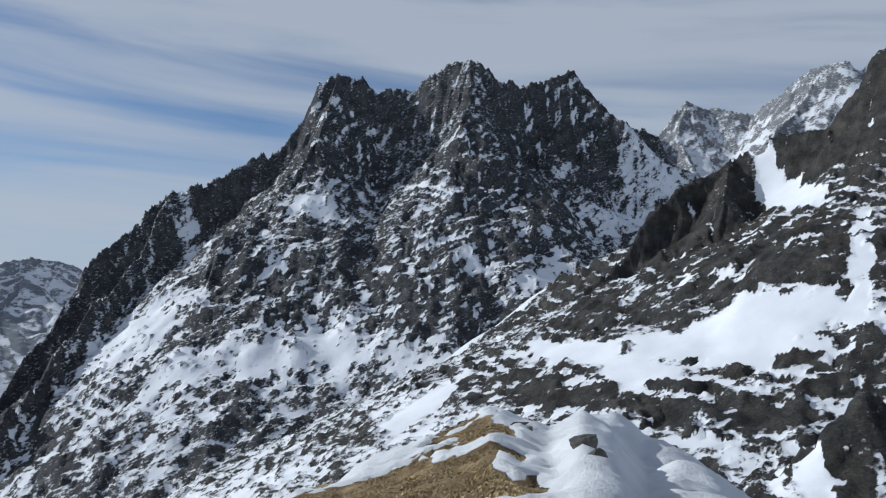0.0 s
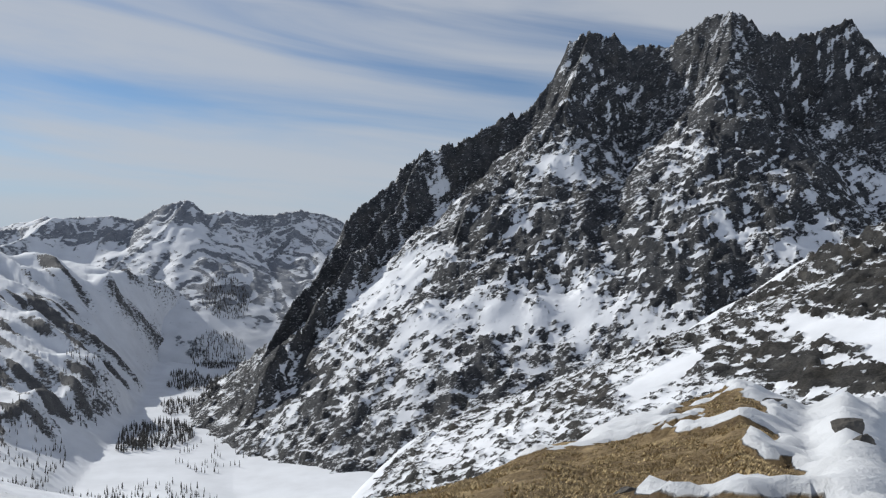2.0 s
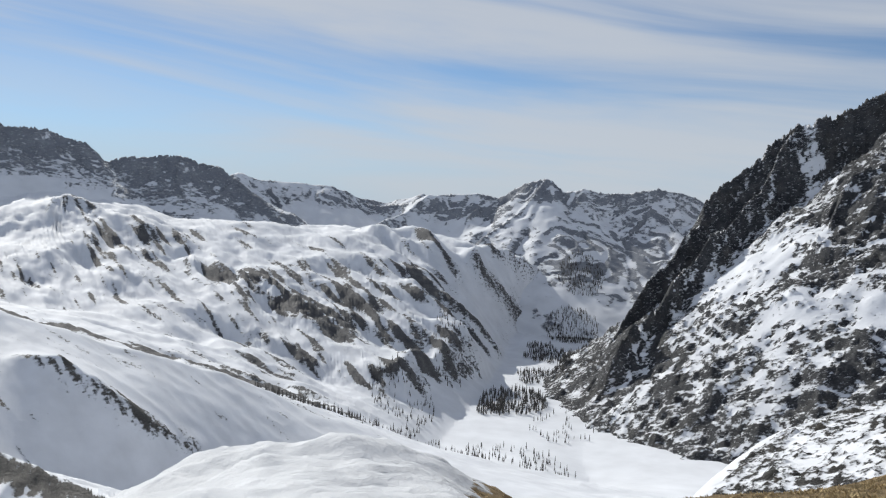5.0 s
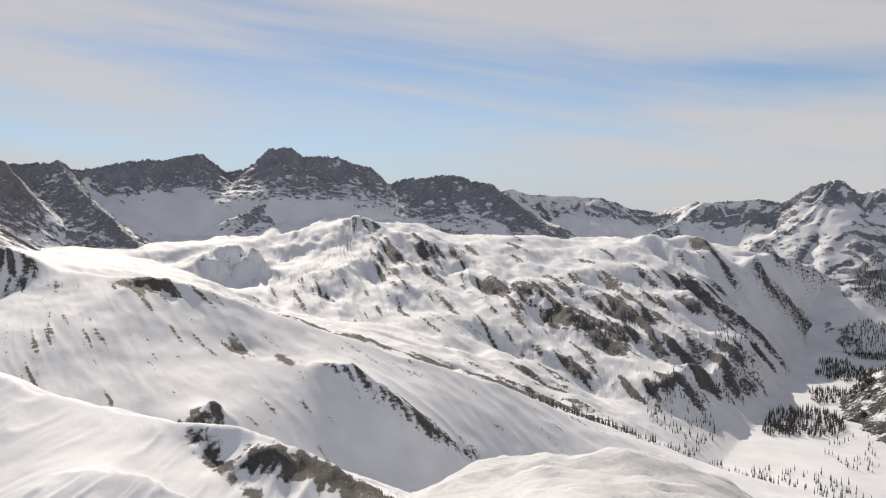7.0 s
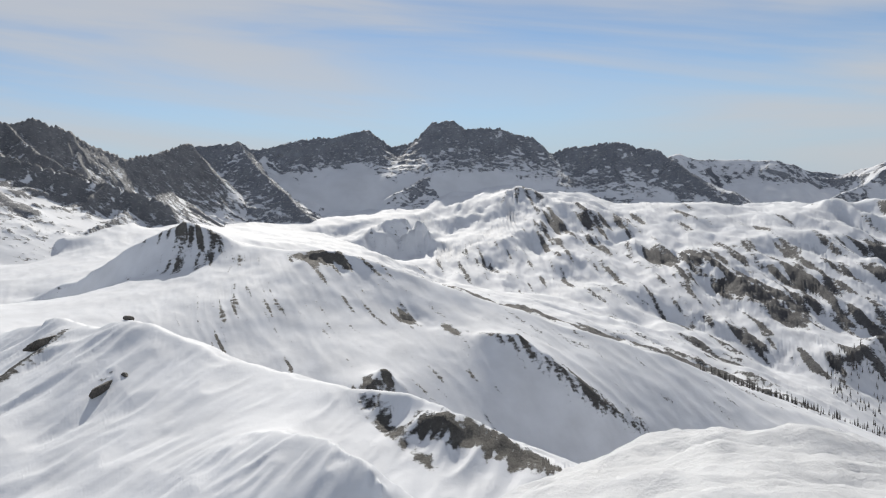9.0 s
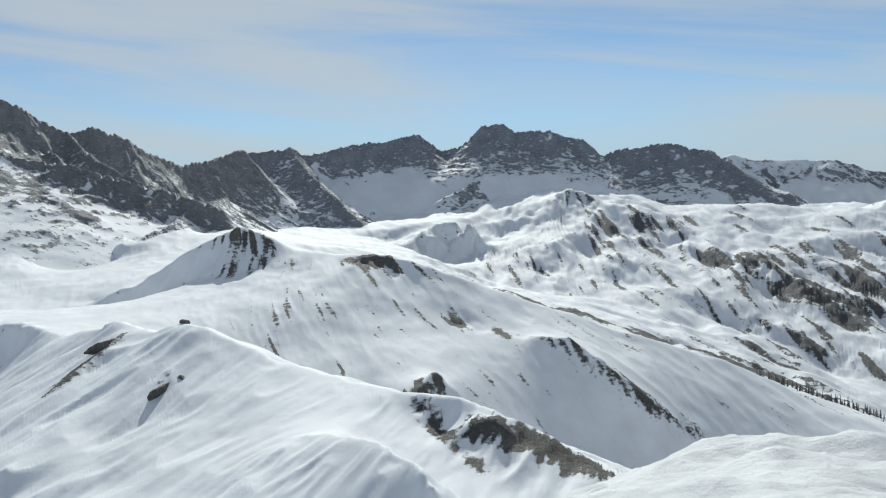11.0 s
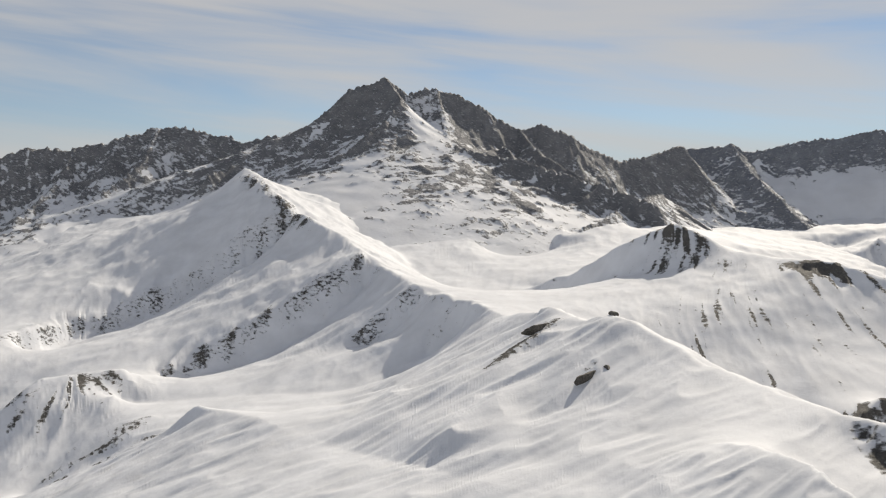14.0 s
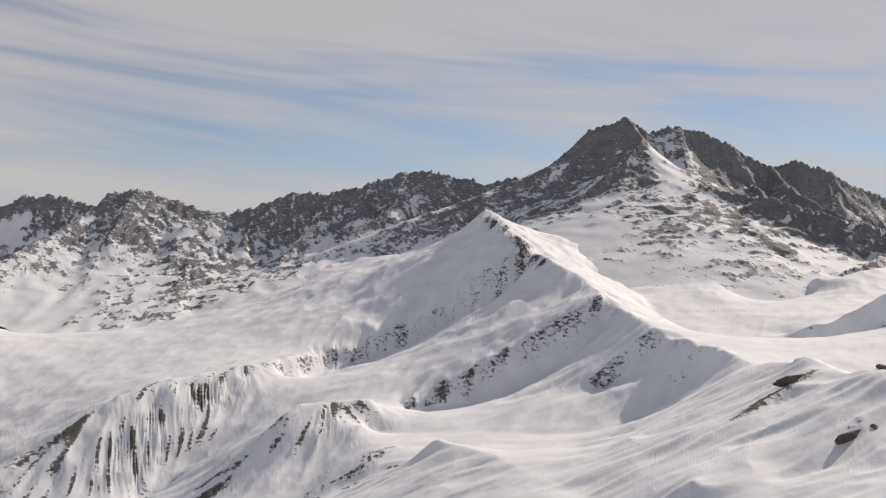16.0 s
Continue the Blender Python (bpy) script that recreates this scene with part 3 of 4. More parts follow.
def combed(grain, du, dv, count):
    """Grain drawn out along a flow: streaks and gullies that run downhill."""
    total = grain.copy()
    rows, cols = np.indices(grain.shape)
    for sign in (1, -1):
        u, v = cols.astype(float), rows.astype(float)
        for k in range(count):
            i, j = np.clip(np.rint(u), 0, grain.shape[1] - 1).astype(int), np.clip(np.rint(v), 0, grain.shape[0] - 1).astype(int)
            u, v = u + sign * du[j, i], v + sign * dv[j, i]
            total += grain[np.clip(np.rint(v), 0, grain.shape[0] - 1).astype(int), np.clip(np.rint(u), 0, grain.shape[1] - 1).astype(int)] * (1 - k / count)
    return total / total.std()


def mountain(name, label, ridges, drops, step, margin, material, jag, rib, rough, blend, ledge=0.0, seed=0, relief=0.3, flutes=(),
             limit=0.75, gain=1.2, speckle=0.5, streak=(60, 15), clump=(0.3, 250), height=(0.0, 0.0), soft=15, far_white=1.0, cap=0.4, snow_gain=0.75, crag_gain=1.0, fields=(), crags=(), comb=0.0, category="mountain"):
    """streak: length down the flank and width of bare streaks; clump: strength and size of barer and whiter areas; height: bareness per 100 m above a level;
    comb: strength of streaks down and across the flanks."""
    pts = np.array([p for r in ridges.values() for p in r])
    x0, y0 = pts[:, 0].min() - margin, pts[:, 1].min() - margin
    x1, y1 = pts[:, 0].max() + margin, pts[:, 1].max() + margin
    x, y = np.meshgrid(np.arange(x0, x1, step), np.arange(y0, y1, step))
    z, plain, s, d, owner = land(x, y, ridges, drops, jag, rib, rough, blend, ledge, seed, relief, flutes)
    snow, crag = patch(x, y, fields, 40, seed + 70), patch(x, y, crags, 40, seed + 71)
    rim = np.minimum(np.minimum(x - x0, x1 - x), np.minimum(y - y0, y1 - y))
    for h in (z, plain):
        h -= 1.5 * np.maximum(0, 70 - rim)
    flat = blur(plain, int(soft / step))
    gy, gx = np.gradient(z, step)
    bare = gain * (np.minimum(np.hypot(gx, gy), 2.0) - limit) + height[0] * (z - height[1]) / 100
    mottle = fbm(s / streak[1], d / streak[0], 4, seed + 40, 0.6)
    if comb:
        g_y, g_x = np.gradient(blur(z, int(12 / step)))
        size = np.hypot(g_x, g_y) + 1e-6
        rs = np.random.RandomState(seed + 90)
        thin = rs.normal(size=z.shape)
        thin = (thin + np.roll(thin, 1, 0) + np.roll(thin, 1, 1) + np.roll(np.roll(thin, 1, 0), 1, 1)) / 4
        across = combed(thin, 0.9 * g_y / size + 0.4 * g_x / size, -0.9 * g_x / size + 0.4 * g_y / size, 8)
        mottle = 0.55 * mottle + comb * (0.5 * combed(thin, g_x / size, g_y / size, 9) + 0.75 * across)
    bare = bare + speckle * (0.7 * mottle + 0.5 * fbm(x / (streak[1] * 1.5), y / (streak[1] * 1.5), 4, seed + 41, 0.6))
    bare = bare + clump[0] * fbm(x / clump[1], y / clump[1], 3, seed + 42) - snow_gain * snow * (1 - 0.7 * crag) + crag_gain * crag * (0.34 + 1.2 * mottle)
    bare = np.where(bare > 0, cap * np.tanh(bare / cap), bare)
    bare = bare - 0.9 * smooth(0.6 * margin, 0.95 * margin, d) * far_white - smooth(110, 70, rim)
    z = z + smooth(0.05, -0.35, bare) * (flat - z)
    up = z > floor_height(x, y) - 14
    up &= np.hypot(x, y) > 60
    keep = up[:-1, :-1] | up[1:, :-1] | up[:-1, 1:] | up[1:, 1:]
    thing = new(name)
    thing.location = (float(pts[:, 0].mean()), float(pts[:, 1].mean()), float(pts[:, 2].min()))
    for k, key in enumerate(ridges):
        mine = keep & (owner[:-1, :-1] == k)
        if mine.any():
            piece = grid_mesh("summit_ridge" if k == 0 else "spur", x, y, z, bare, mine, material)
            piece.parent = thing
            piece.matrix_parent_inverse = Matrix.Translation(thing.location).inverted()
    return tagged(thing, label, category)


# open snowfields: centre and half axes in plan, metres
FIELDS = {
    "A": [(108, 2566, 65, -85, -2, -28), (140, 2304, 115, -35, -7, -100), (132, 2196, 81, -5, -3, -35), (-127, 2104, 183, -45, 3, -70), (-659, 2316, 125, 52, 59, -95), (-622, 2685, 72, -45, 27, -74), (817, 2699, 100, -28, -57, -169), (676, 2585, 173, 75, -20, -71), (458, 2229, 148, 66, -11, -47), (549, 2746, 36, 13, -10, -43), (25, 2036, 81, -33, -2, -72), (-235, 2561, 67, -30, -10, -39), (-508, 2079, 90, 47, 46, -61), (-301, 2062, 139, -32, 0, -47)],
    "B": [(402, 972, 113, -93, -17, -47), (631, 1347, 0, -150, -24, -35), (546, 973, 8, -11, -61, -101), (242, 1122, 48, -88, -8, -33), (286, 591, -12, -75, -16, -32), (295, 816, 27, -14, -2, -5), (28, 1188, 55, 31, 5, -36), (283, 988, 30, -33, -8, -27)],
    "I": [(-2638, -398, -117, 36, 216, 83), (-2060, -535, 12, 89, 126, 32), (-2279, -530, -80, 52, 38, 15)],
    "E": [(-3315, 1070, 116, 179, 162, -52), (-3082, 1518, -102, 271, 59, -17), (-3428, 867, 207, 62, 64, -32)],
    "M": [(-1398, -1625, -41, 44, 229, 270), (-1766, -1285, -147, 111, 159, 129), (-1818, -2145, -50, 89, 27, 32)],
}
# bare rock walls, some standing for shade: centre and half axes in plan, metres
CRAGS = {
    # A's second and third: dark wall rock, also put in for the face's shade
    "A": [(-182, 2838, 137, -3, 7, -132), (56, 2179, 181, -28, -1, -162), (335, 2433, 249, 61, -22, -160), (237, 2641, 69, -22, -16, -139), (-334, 2296, 142, -40, 18, -127), (-1, 2136, 84, -42, -1, -60), (555, 2891, 174, 7, -24, -95), (-884, 2102, 41, 48, 151, -186)],
    "B": [(489, 1205, 73, -198, -56, -143), (695, 1357, 44, -121, -20, -35), (296, 1249, 59, -28, -18, -99), (188, 1039, 94, -144, -12, -53), (289, 890, 62, -47, -13, -36), (368, 834, 40, -20, -15, -31), (448, 867, 37, -26, -26, -45), (319, 600, -18, -65, -58, -107), (480, 1434, 52, 4, 4, -52)],
    "I": [(-2630, -646, -84, 75, 211, 115), (-2863, -164, 64, 99, 130, -20), (-2144, -325, -165, 51, 94, 36), (-2419, -75, -105, 107, 288, 9), (-2376, -698, -109, 38, 118, 51), (-2280, -299, -224, 48, 164, 43), (-2407, 84, 160, 128, 210, -18), (-2615, -168, -136, 59, 222, 14)],
    "E": [(-3503, 655, 226, 144, 158, -60), (-3480, 1545, 21, 130, 73, -33), (-3392, 1900, 54, 143, 72, -51), (-3117, 2263, 70, 134, 70, -51), (-2931, 2425, 142, 84, 77, -86), (-3637, 154, 18, 155, 139, -33)],
    # D's first: bare rock darkens the face in place of a cloud's shade
    "D": [(-1693, 3504, 267, 89, 101, -256), (-2187, 3776, 165, 61, 28, -44), (-2584, 3566, 116, 76, 39, -51)],
    "M": [(-1857, -1583, -246, 62, 223, 192), (-1444, -1390, -44, 43, 95, 92), (-2417, -1422, -90, 267, 65, 39), (-2053, -1475, -95, 81, 166, 129), (-1883, -2072, -104, 43, 57, 75)],
}


# ---- the land ----
ROCK_DARK = cover_material("rock_and_snow", 5, (0.024, 0.028, 0.036), (0.18, 0.18, 0.182), spread=0.95, bump=1.7, lay=2.2, warm=(1.0, 0.95, 0.86))
ROCK_NEAR = cover_material("dark_cliff_and_snow", 4, (0.017, 0.018, 0.02), (0.17, 0.162, 0.15), spread=0.8, bump=1.8, bedding=(0, -10), warm=(1.0, 0.9, 0.76))
# pale blue-grey rock colour in place of the air's haze over far ranges
ROCK_FAR_HAZED = cover_material("hazed_far_rock_and_snow", 9, (0.21, 0.225, 0.26), (0.41, 0.43, 0.465), spread=0.8, bedding=(12, 8))
# grey rock with haze painted in, less than on the farthest ranges
ROCK_GREY_HAZED = cover_material("hazed_grey_rock_and_snow", 6, (0.175, 0.182, 0.198), (0.39, 0.39, 0.4), spread=0.85, bedding=(-20, 0))
SNOW_MID = cover_material("wind_blown_snow", 3, (0.075, 0.073, 0.07), (0.22, 0.208, 0.19), spread=0.65, lay=1.6)
SNOW_SLOPE = cover_material("streaked_snow_slope", 6, (0.085, 0.085, 0.09), (0.22, 0.215, 0.21), spread=0.75, lay=1.6)
NEAR_COVER = cover_material("dry_grass_and_snow", 0.32, (0.105, 0.066, 0.03), (0.55, 0.41, 0.22), snow=(0.70, 0.715, 0.74), edge=0.06, spread=0.3, lay=1.0, bump=0.8, crust=0.55)


def make_ground():
    """The floor under all: rings round the summit, out to the horizon."""
    r = np.concatenate([np.geomspace(40, 1500, 150), np.linspace(1515, 4980, 210)])
    a = np.radians(np.arange(0, 360.01, 0.6))
    aa, rr = np.meshgrid(a, r)
    x, y = -rr * np.sin(aa), rr * np.cos(aa)
    z = floor_height(x, y) + smooth(60, 400, rr) * (14 * fbm(x / 340, y / 340, 4, 3) + 2.5 * (ridged(x / 220, y / 90, 4, 4) - 1)) * smooth(20, 34, np.abs(np.degrees(aa) - 20))
    v = x * math.cos(radians(-135)) + y * math.sin(radians(-135)) + 50 * fbm(x / 260, y / 260, 3, 14)
    u = -x * math.sin(radians(-135)) + y * math.cos(radians(-135))
    z = z + 6 * (ridged(u / 420, v / 75, 4, 15) - 1) * smooth(80, 105, np.degrees(aa)) * smooth(300, 600, rr)
    inside = smooth(14, 17, np.degrees(aa)) * smooth(146, 143, np.degrees(aa)) * smooth(252, 300, rr) * smooth(4150, 4000, rr)
    z = z - 120 * inside
    bare = -0.42 + 0.5 * fbm(x / 130, y / 60, 5, 21, 0.6)
    keep = np.ones((x.shape[0] - 1, x.shape[1] - 1), bool)
    ob = grid_mesh("ground", x, y, z, bare, keep, SNOW_SLOPE)
    return tagged(ob, "snow-covered valley floor and basins between the mountains", "ground", kind="structure")


make_ground()
LANDS = {
    "A": dict(name="mountain", label="dark rocky massif with jagged summits, streaked with snow", ridges=RIDGES_A,
              drops={"all": flank(1.6, 110, 0.8), "main": flank(2.6, 250, 1.7), "foot": flank(2.6, 220, 1.6), "rib3": flank(2.2, 120, 1.3)}, step=4.2, margin=450, material=ROCK_DARK,
              jag=12, rib=(34, 85), rough=(40, 95), blend=5, ledge=26, seed=1, limit=0.78, gain=0.25, speckle=0.6, streak=(60, 20), clump=(0.25, 300), height=(0.0, 0.0), soft=14, far_white=0.0, cap=0.24, snow_gain=0.45, relief=0.7, comb=0.3),
    "B": dict(name="mountain", label="nearer dark cliff spur with snow bands between its walls", ridges=RIDGES_B,
              drops={"all": flank(1.6, 50, 0.45), "crest": flank(3.2, 80, 0.3, 0, 300), "low": flank(2.2, 50, 0.4, 0, 260), "low3": flank(1.0, 40, 0.4, 0, 260)}, step=3.3, margin=260, material=ROCK_NEAR,
              jag=6, rib=(14, 38), rough=(16, 45), blend=3, ledge=26, seed=2, limit=0.75, gain=0.5, speckle=0.45, streak=(50, 14), clump=(0.3, 150), soft=10, far_white=0.0, snow_gain=1.25, crag_gain=2.4, comb=0.15),
    # low cap on the far lands: snow dusting that also stands for haze
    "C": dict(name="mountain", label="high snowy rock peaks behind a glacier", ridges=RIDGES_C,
              drops={"all": flank(1.5, 150, 0.8)}, step=8.0, margin=350, material=ROCK_GREY_HAZED, jag=11, rib=(20, 60), rough=(20, 70), blend=5, seed=3, limit=1.25, gain=0.5, speckle=0.4, far_white=0.0, cap=0.2),
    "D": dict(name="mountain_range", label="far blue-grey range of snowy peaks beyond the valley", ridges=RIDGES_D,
              drops={"all": flank(1.35, 120, 0.5)}, step=8.0, margin=350, material=ROCK_FAR_HAZED, jag=8, rib=(26, 110), rough=(14, 130), blend=8, seed=4, limit=1.15, gain=0.6, speckle=0.4, streak=(140, 35), clump=(0.35, 500), soft=8, crag_gain=1.3, far_white=0.0, relief=0.8, cap=0.25),
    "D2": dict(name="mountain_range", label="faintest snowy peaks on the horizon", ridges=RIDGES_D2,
               drops={"all": flank(0.8, 200, 0.5)}, step=9.0, margin=300, material=ROCK_FAR_HAZED, jag=7, rib=(26, 100), rough=(16, 110), blend=8, seed=5, limit=1.0, gain=0.6, speckle=0.3, streak=(140, 35), relief=0.8),
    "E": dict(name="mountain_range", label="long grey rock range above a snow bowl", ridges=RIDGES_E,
              drops={"all": flank(0.95, 120, 0.3, 0, 250), "crest": flank(1.3, 140, 0.3, 0, 290)}, step=6.2, margin=480, material=ROCK_FAR_HAZED, jag=9, rib=(11, 55), rough=(10, 70), blend=5, seed=6, limit=0.62, gain=0.6, speckle=0.3, streak=(90, 22), clump=(0.2, 300), soft=14, crag_gain=0.8, relief=0.5, cap=0.17, comb=0.2),
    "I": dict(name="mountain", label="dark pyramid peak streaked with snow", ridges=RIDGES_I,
              drops={"all": flank(1.1, 120, 0.36), "crest": flank(1.5, 230, 0.32), "rib6": flank(1.7, 130, 0.34)}, step=5.8, margin=560, material=ROCK_GREY_HAZED, jag=8, rib=(17, 80), rough=(12, 80), blend=5, seed=12, limit=0.66, gain=0.5, speckle=0.45, streak=(70, 18), clump=(0.2, 250), height=(0.09, 140), soft=12, comb=0.25, snow_gain=0.45, crag_gain=0.8, relief=0.25, far_white=0.0, cap=0.2),
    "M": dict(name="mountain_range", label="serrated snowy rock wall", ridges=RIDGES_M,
              drops={"all": flank(1.0, 120, 0.25), "crest": flank(1.5, 250, 0.3)}, step=6.0, margin=480, material=ROCK_GREY_HAZED, jag=8, rib=(11, 70), rough=(9, 80), blend=5, seed=13, limit=1.0, gain=0.5, speckle=0.45, streak=(70, 18), clump=(0.2, 250), height=(0.05, 80), soft=12, crag_gain=0.8, comb=0.25, relief=0.35, flutes=[(-60, 400, 60, 8)], far_white=0.0, cap=0.15),
}
for key, spec in LANDS.items():
    mountain(fields=FIELDS.get(key, ()), crags=CRAGS.get(key, ()), **spec)

# ---- the open land between the mountains ----
OPEN = {  # lines, name, label, category, material, streaks of bare ground, furrows, downhill yaw and its pull
    "F": (LINES_F, "mountain_slope", "broad wind-streaked snow slopes with dark scree bands above the valley", "slope", SNOW_SLOPE, 1.0, 1.0, -100, 1.6),
    "G": (LINES_G, "snow_ridge", "rounded snow ridge with a dark rocky top and bare scree", "ridge", SNOW_MID, 0.6, 0.1, -85, 0.9),
    "K": (LINES_K, "snow_ridge", "sharp snow crest with shaded rocky spurs", "ridge", SNOW_MID, 0.12, 0.35, 0, 0),
    "L": (LINES_L, "snow_ridge", "low snow ribs with streaks of dark rock", "ridge", SNOW_MID, 0.6, 0.4, 0, 0),
    "E": (LINES_E, "snow_bowl", "bright snow bowl below a rock wall", "slope", SNOW_SLOPE, 0.1, 0.5, 0, 0),
    "I": (LINES_I, "snow_bowl", "smooth hazy snow bowl under the pyramid peak", "slope", SNOW_MID, 0.05, 0.2, 0, 0),
    "H": (LINES_H, "snow_ridge", "smooth snow ridge with a fluted flank and a steep rocky side", "ridge", SNOW_MID, 0.12, 0.55, -145, 2.0),
    "V": (LINES_V, "valley_floor", "flat white valley floor with winding tree lines", "valley", SNOW_SLOPE, 0.3, 0.3, 0, 0),
}
TURN_A, TURN_B, NEAR_R, FAR_R = 14.0, 146.0, 250.0, 4150.0


def to_cells(x, y, step):
    """Place in plan to columns and rows of a grid that is even in direction and in the logarithm of distance."""
    return (np.degrees(np.arctan2(-x, y)) % 360 - TURN_A) / step, np.log(np.hypot(x, y) / NEAR_R) / radians(step)


def settle(fixed, value, rounds):
    """A sheet stretched over the fixed cells like a skin, from coarse to fine."""
    h, w = fixed.shape
    z = None
    for k in (16, 8, 4, 2, 1):
        hh, ww = -(-h // k), -(-w // k)
        f, v = np.zeros((hh * k, ww * k)), np.zeros((hh * k, ww * k))
        f[:h, :w], v[:h, :w] = fixed, np.where(fixed, value, 0)
        count = f.reshape(hh, k, ww, k).sum((1, 3))
        known = count > 0
        target = v.reshape(hh, k, ww, k).sum((1, 3)) / np.maximum(count, 1)
        z = np.full((hh, ww), target[known].mean()) if z is None else np.repeat(np.repeat(z, 2, 0), 2, 1)[:hh, :ww]
        for _ in range(rounds):
            p = np.pad(np.where(known, target, z), 1, mode="edge")
            z = (p[:-2, 1:-1] + p[2:, 1:-1] + p[1:-1, :-2] + p[1:-1, 2:]) / 4
        z = np.where(known, target, z)
    return z


def make_open_land():
    step = 0.25
    w, h = int((TURN_B - TURN_A) / step), int(math.log(FAR_R / NEAR_R) / radians(step))
    total, count = np.zeros((h, w)), np.zeros((h, w))
    rock, nearest, owner = np.zeros((h, w)), np.full((h, w), 1e9), np.zeros((h, w), int)
    cols, rows = np.meshgrid(np.arange(w), np.arange(h))
    keys = []
    for g, (lines, *_) in OPEN.items():
        for name, (rocky, pts) in lines.items():
            keys.append((g, name))
            gap = np.full((h, w), 1e9)
            for a, b in zip(pts, pts[1:]):
                n = int(math.hypot(b[0] - a[0], b[1] - a[1]) / (0.002 * math.hypot(a[0], a[1]))) + 2
                t = np.linspace(0, 1, n)
                u, v = to_cells(a[0] + t * (b[0] - a[0]), a[1] + t * (b[1] - a[1]), step)
                i, j = np.rint(u).astype(int), np.rint(v).astype(int)
                ok = (i >= 0) & (i < w) & (j >= 0) & (j < h)
                np.add.at(total, (j[ok], i[ok]), (a[2] + t * (b[2] - a[2]))[ok])
                np.add.at(count, (j[ok], i[ok]), 1)
                k = np.clip(((cols - u[0]) * (u[-1] - u[0]) + (rows - v[0]) * (v[-1] - v[0])) / ((u[-1] - u[0]) ** 2 + (v[-1] - v[0]) ** 2 + 1e-6), 0, 1)
                gap = np.minimum(gap, np.hypot(cols - u[0] - k * (u[-1] - u[0]), rows - v[0] - k * (v[-1] - v[0])))
            rock = np.maximum(rock, rocky * np.exp(-(gap / (9.0 if rocky > 0.9 else 4.0)) ** 2))
            owner, nearest = np.where(gap < nearest, len(keys) - 1, owner), np.minimum(gap, nearest)
    angle, dist = np.radians(TURN_A + cols * step), NEAR_R * np.exp(rows * radians(step))
    under = floor_height(-dist * np.sin(angle), dist * np.cos(angle))
    fixed = count > 0
    value = np.where(fixed, total / np.maximum(count, 1), under)
    fixed[0] = fixed[:, 0] = fixed[:, -1] = True
    base = settle(fixed, value, 90)
    base = base * 0.55 + blur(base, 1) * 0.45
    calm = blur(base, 3)
    gy, gx = np.gradient(calm)
    size = np.hypot(gx, gy) + 0.15
    pull = np.array([OPEN[g][8] for g, _ in keys])[owner]
    yaw = np.radians(np.array([OPEN[g][7] for g, _ in keys])[owner])
    fall_u = blur(-gx / size + pull * np.sin(yaw - angle), 5)
    fall_v = blur(-gy / size + pull * np.cos(yaw - angle), 5)
    length = np.hypot(fall_u, fall_v) + 0.1
    furrow = blur(np.array([OPEN[g][6] for g, _ in keys])[owner], 6)
    streaky = blur(np.array([OPEN[g][5] for g, _ in keys])[owner], 6)

    fine_u, fine_v = 0.09, 0.005
    cu, cv = np.meshgrid(np.arange(0, (w - 1) * step, fine_u) / step, np.arange(0, (h - 1) * radians(step), fine_v) / radians(step))
    angle, dist = np.radians(TURN_A + cu * step), NEAR_R * np.exp(cv * radians(step))
    x, y = -dist * np.sin(angle), dist * np.cos(angle)
    z = pick(base, cu, cv)
    slope = pick(size / radians(step), cu, cv) / dist
    du, dv = pick(fall_u / length, cu, cv) * 0.0022 / radians(fine_u), pick(fall_v / length, cu, cv) * 0.0022 / fine_v
    rs = np.random.RandomState(12)
    wide, thin = rs.normal(size=z.shape), rs.normal(size=z.shape)
    for _ in range(3):
        wide = (wide + np.roll(wide, 2, 1) + np.roll(wide, -2, 1)) / 3
    wide = (wide + np.roll(wide, 1, 0) + np.roll(wide, -1, 0)) / 3
    thin = (thin + np.roll(thin, 1, 1) + np.roll(thin, -1, 1)) / 3
    thin = (2 * thin + np.roll(thin, 1, 0) + np.roll(thin, -1, 0)) / 4
    wide = (wide + np.roll(wide, 1, 0) + np.roll(wide, -1, 0)) / 3
    broad = wide
    for _ in range(3):
        broad = (broad + np.roll(broad, 5, 1) + np.roll(broad, -5, 1)) / 3
        broad = (broad + np.roll(broad, 2, 0) + np.roll(broad, -2, 0)) / 3
    broad, wide, thin = combed(broad, du, dv, 26), combed(wide, du, dv, 22), combed(thin, du, dv, 13)
    streak, stony, comb = pick(streaky, cu, cv), pick(rock, cu, cv), pick(furrow, cu, cv)
    steep = smooth(0.08, 0.5, slope)
    steep = steep + 0.45 * streak * (1 - steep)
    flat_floor = smooth(-440, -485, z) * smooth(55, 40, np.degrees(angle))
    gully = 0.0046 * comb * (0.75 - np.abs(broad)) + 0.0022 * comb * (0.75 - np.abs(wide)) + 0.0005 * thin * (0.1 + 0.6 * comb + stony) * smooth(500, 1100, dist)
    swell = 0.006 * fbm(x / 190, y / 190, 4, 71, 0.5) + 0.0022 * (ridged(x / 140, y / 80, 4, 75, 0.5) - 1) + 0.004 * stony * (ridged(x / 45, y / 45, 4, 72, 0.55) - 0.9)
    gully = gully * (0.25 + 0.75 * smooth(1.5, 0.7, slope))
    z = z + dist * (gully * steep + swell * (0.35 + 0.65 * steep)) * (1 - 0.92 * flat_floor)
    gv, gu = np.gradient(z)
    tilt = np.hypot(gu / radians(fine_u), gv / fine_v) / dist
    patchy = fbm(x / 330, y / 330, 4, 73, 0.55)
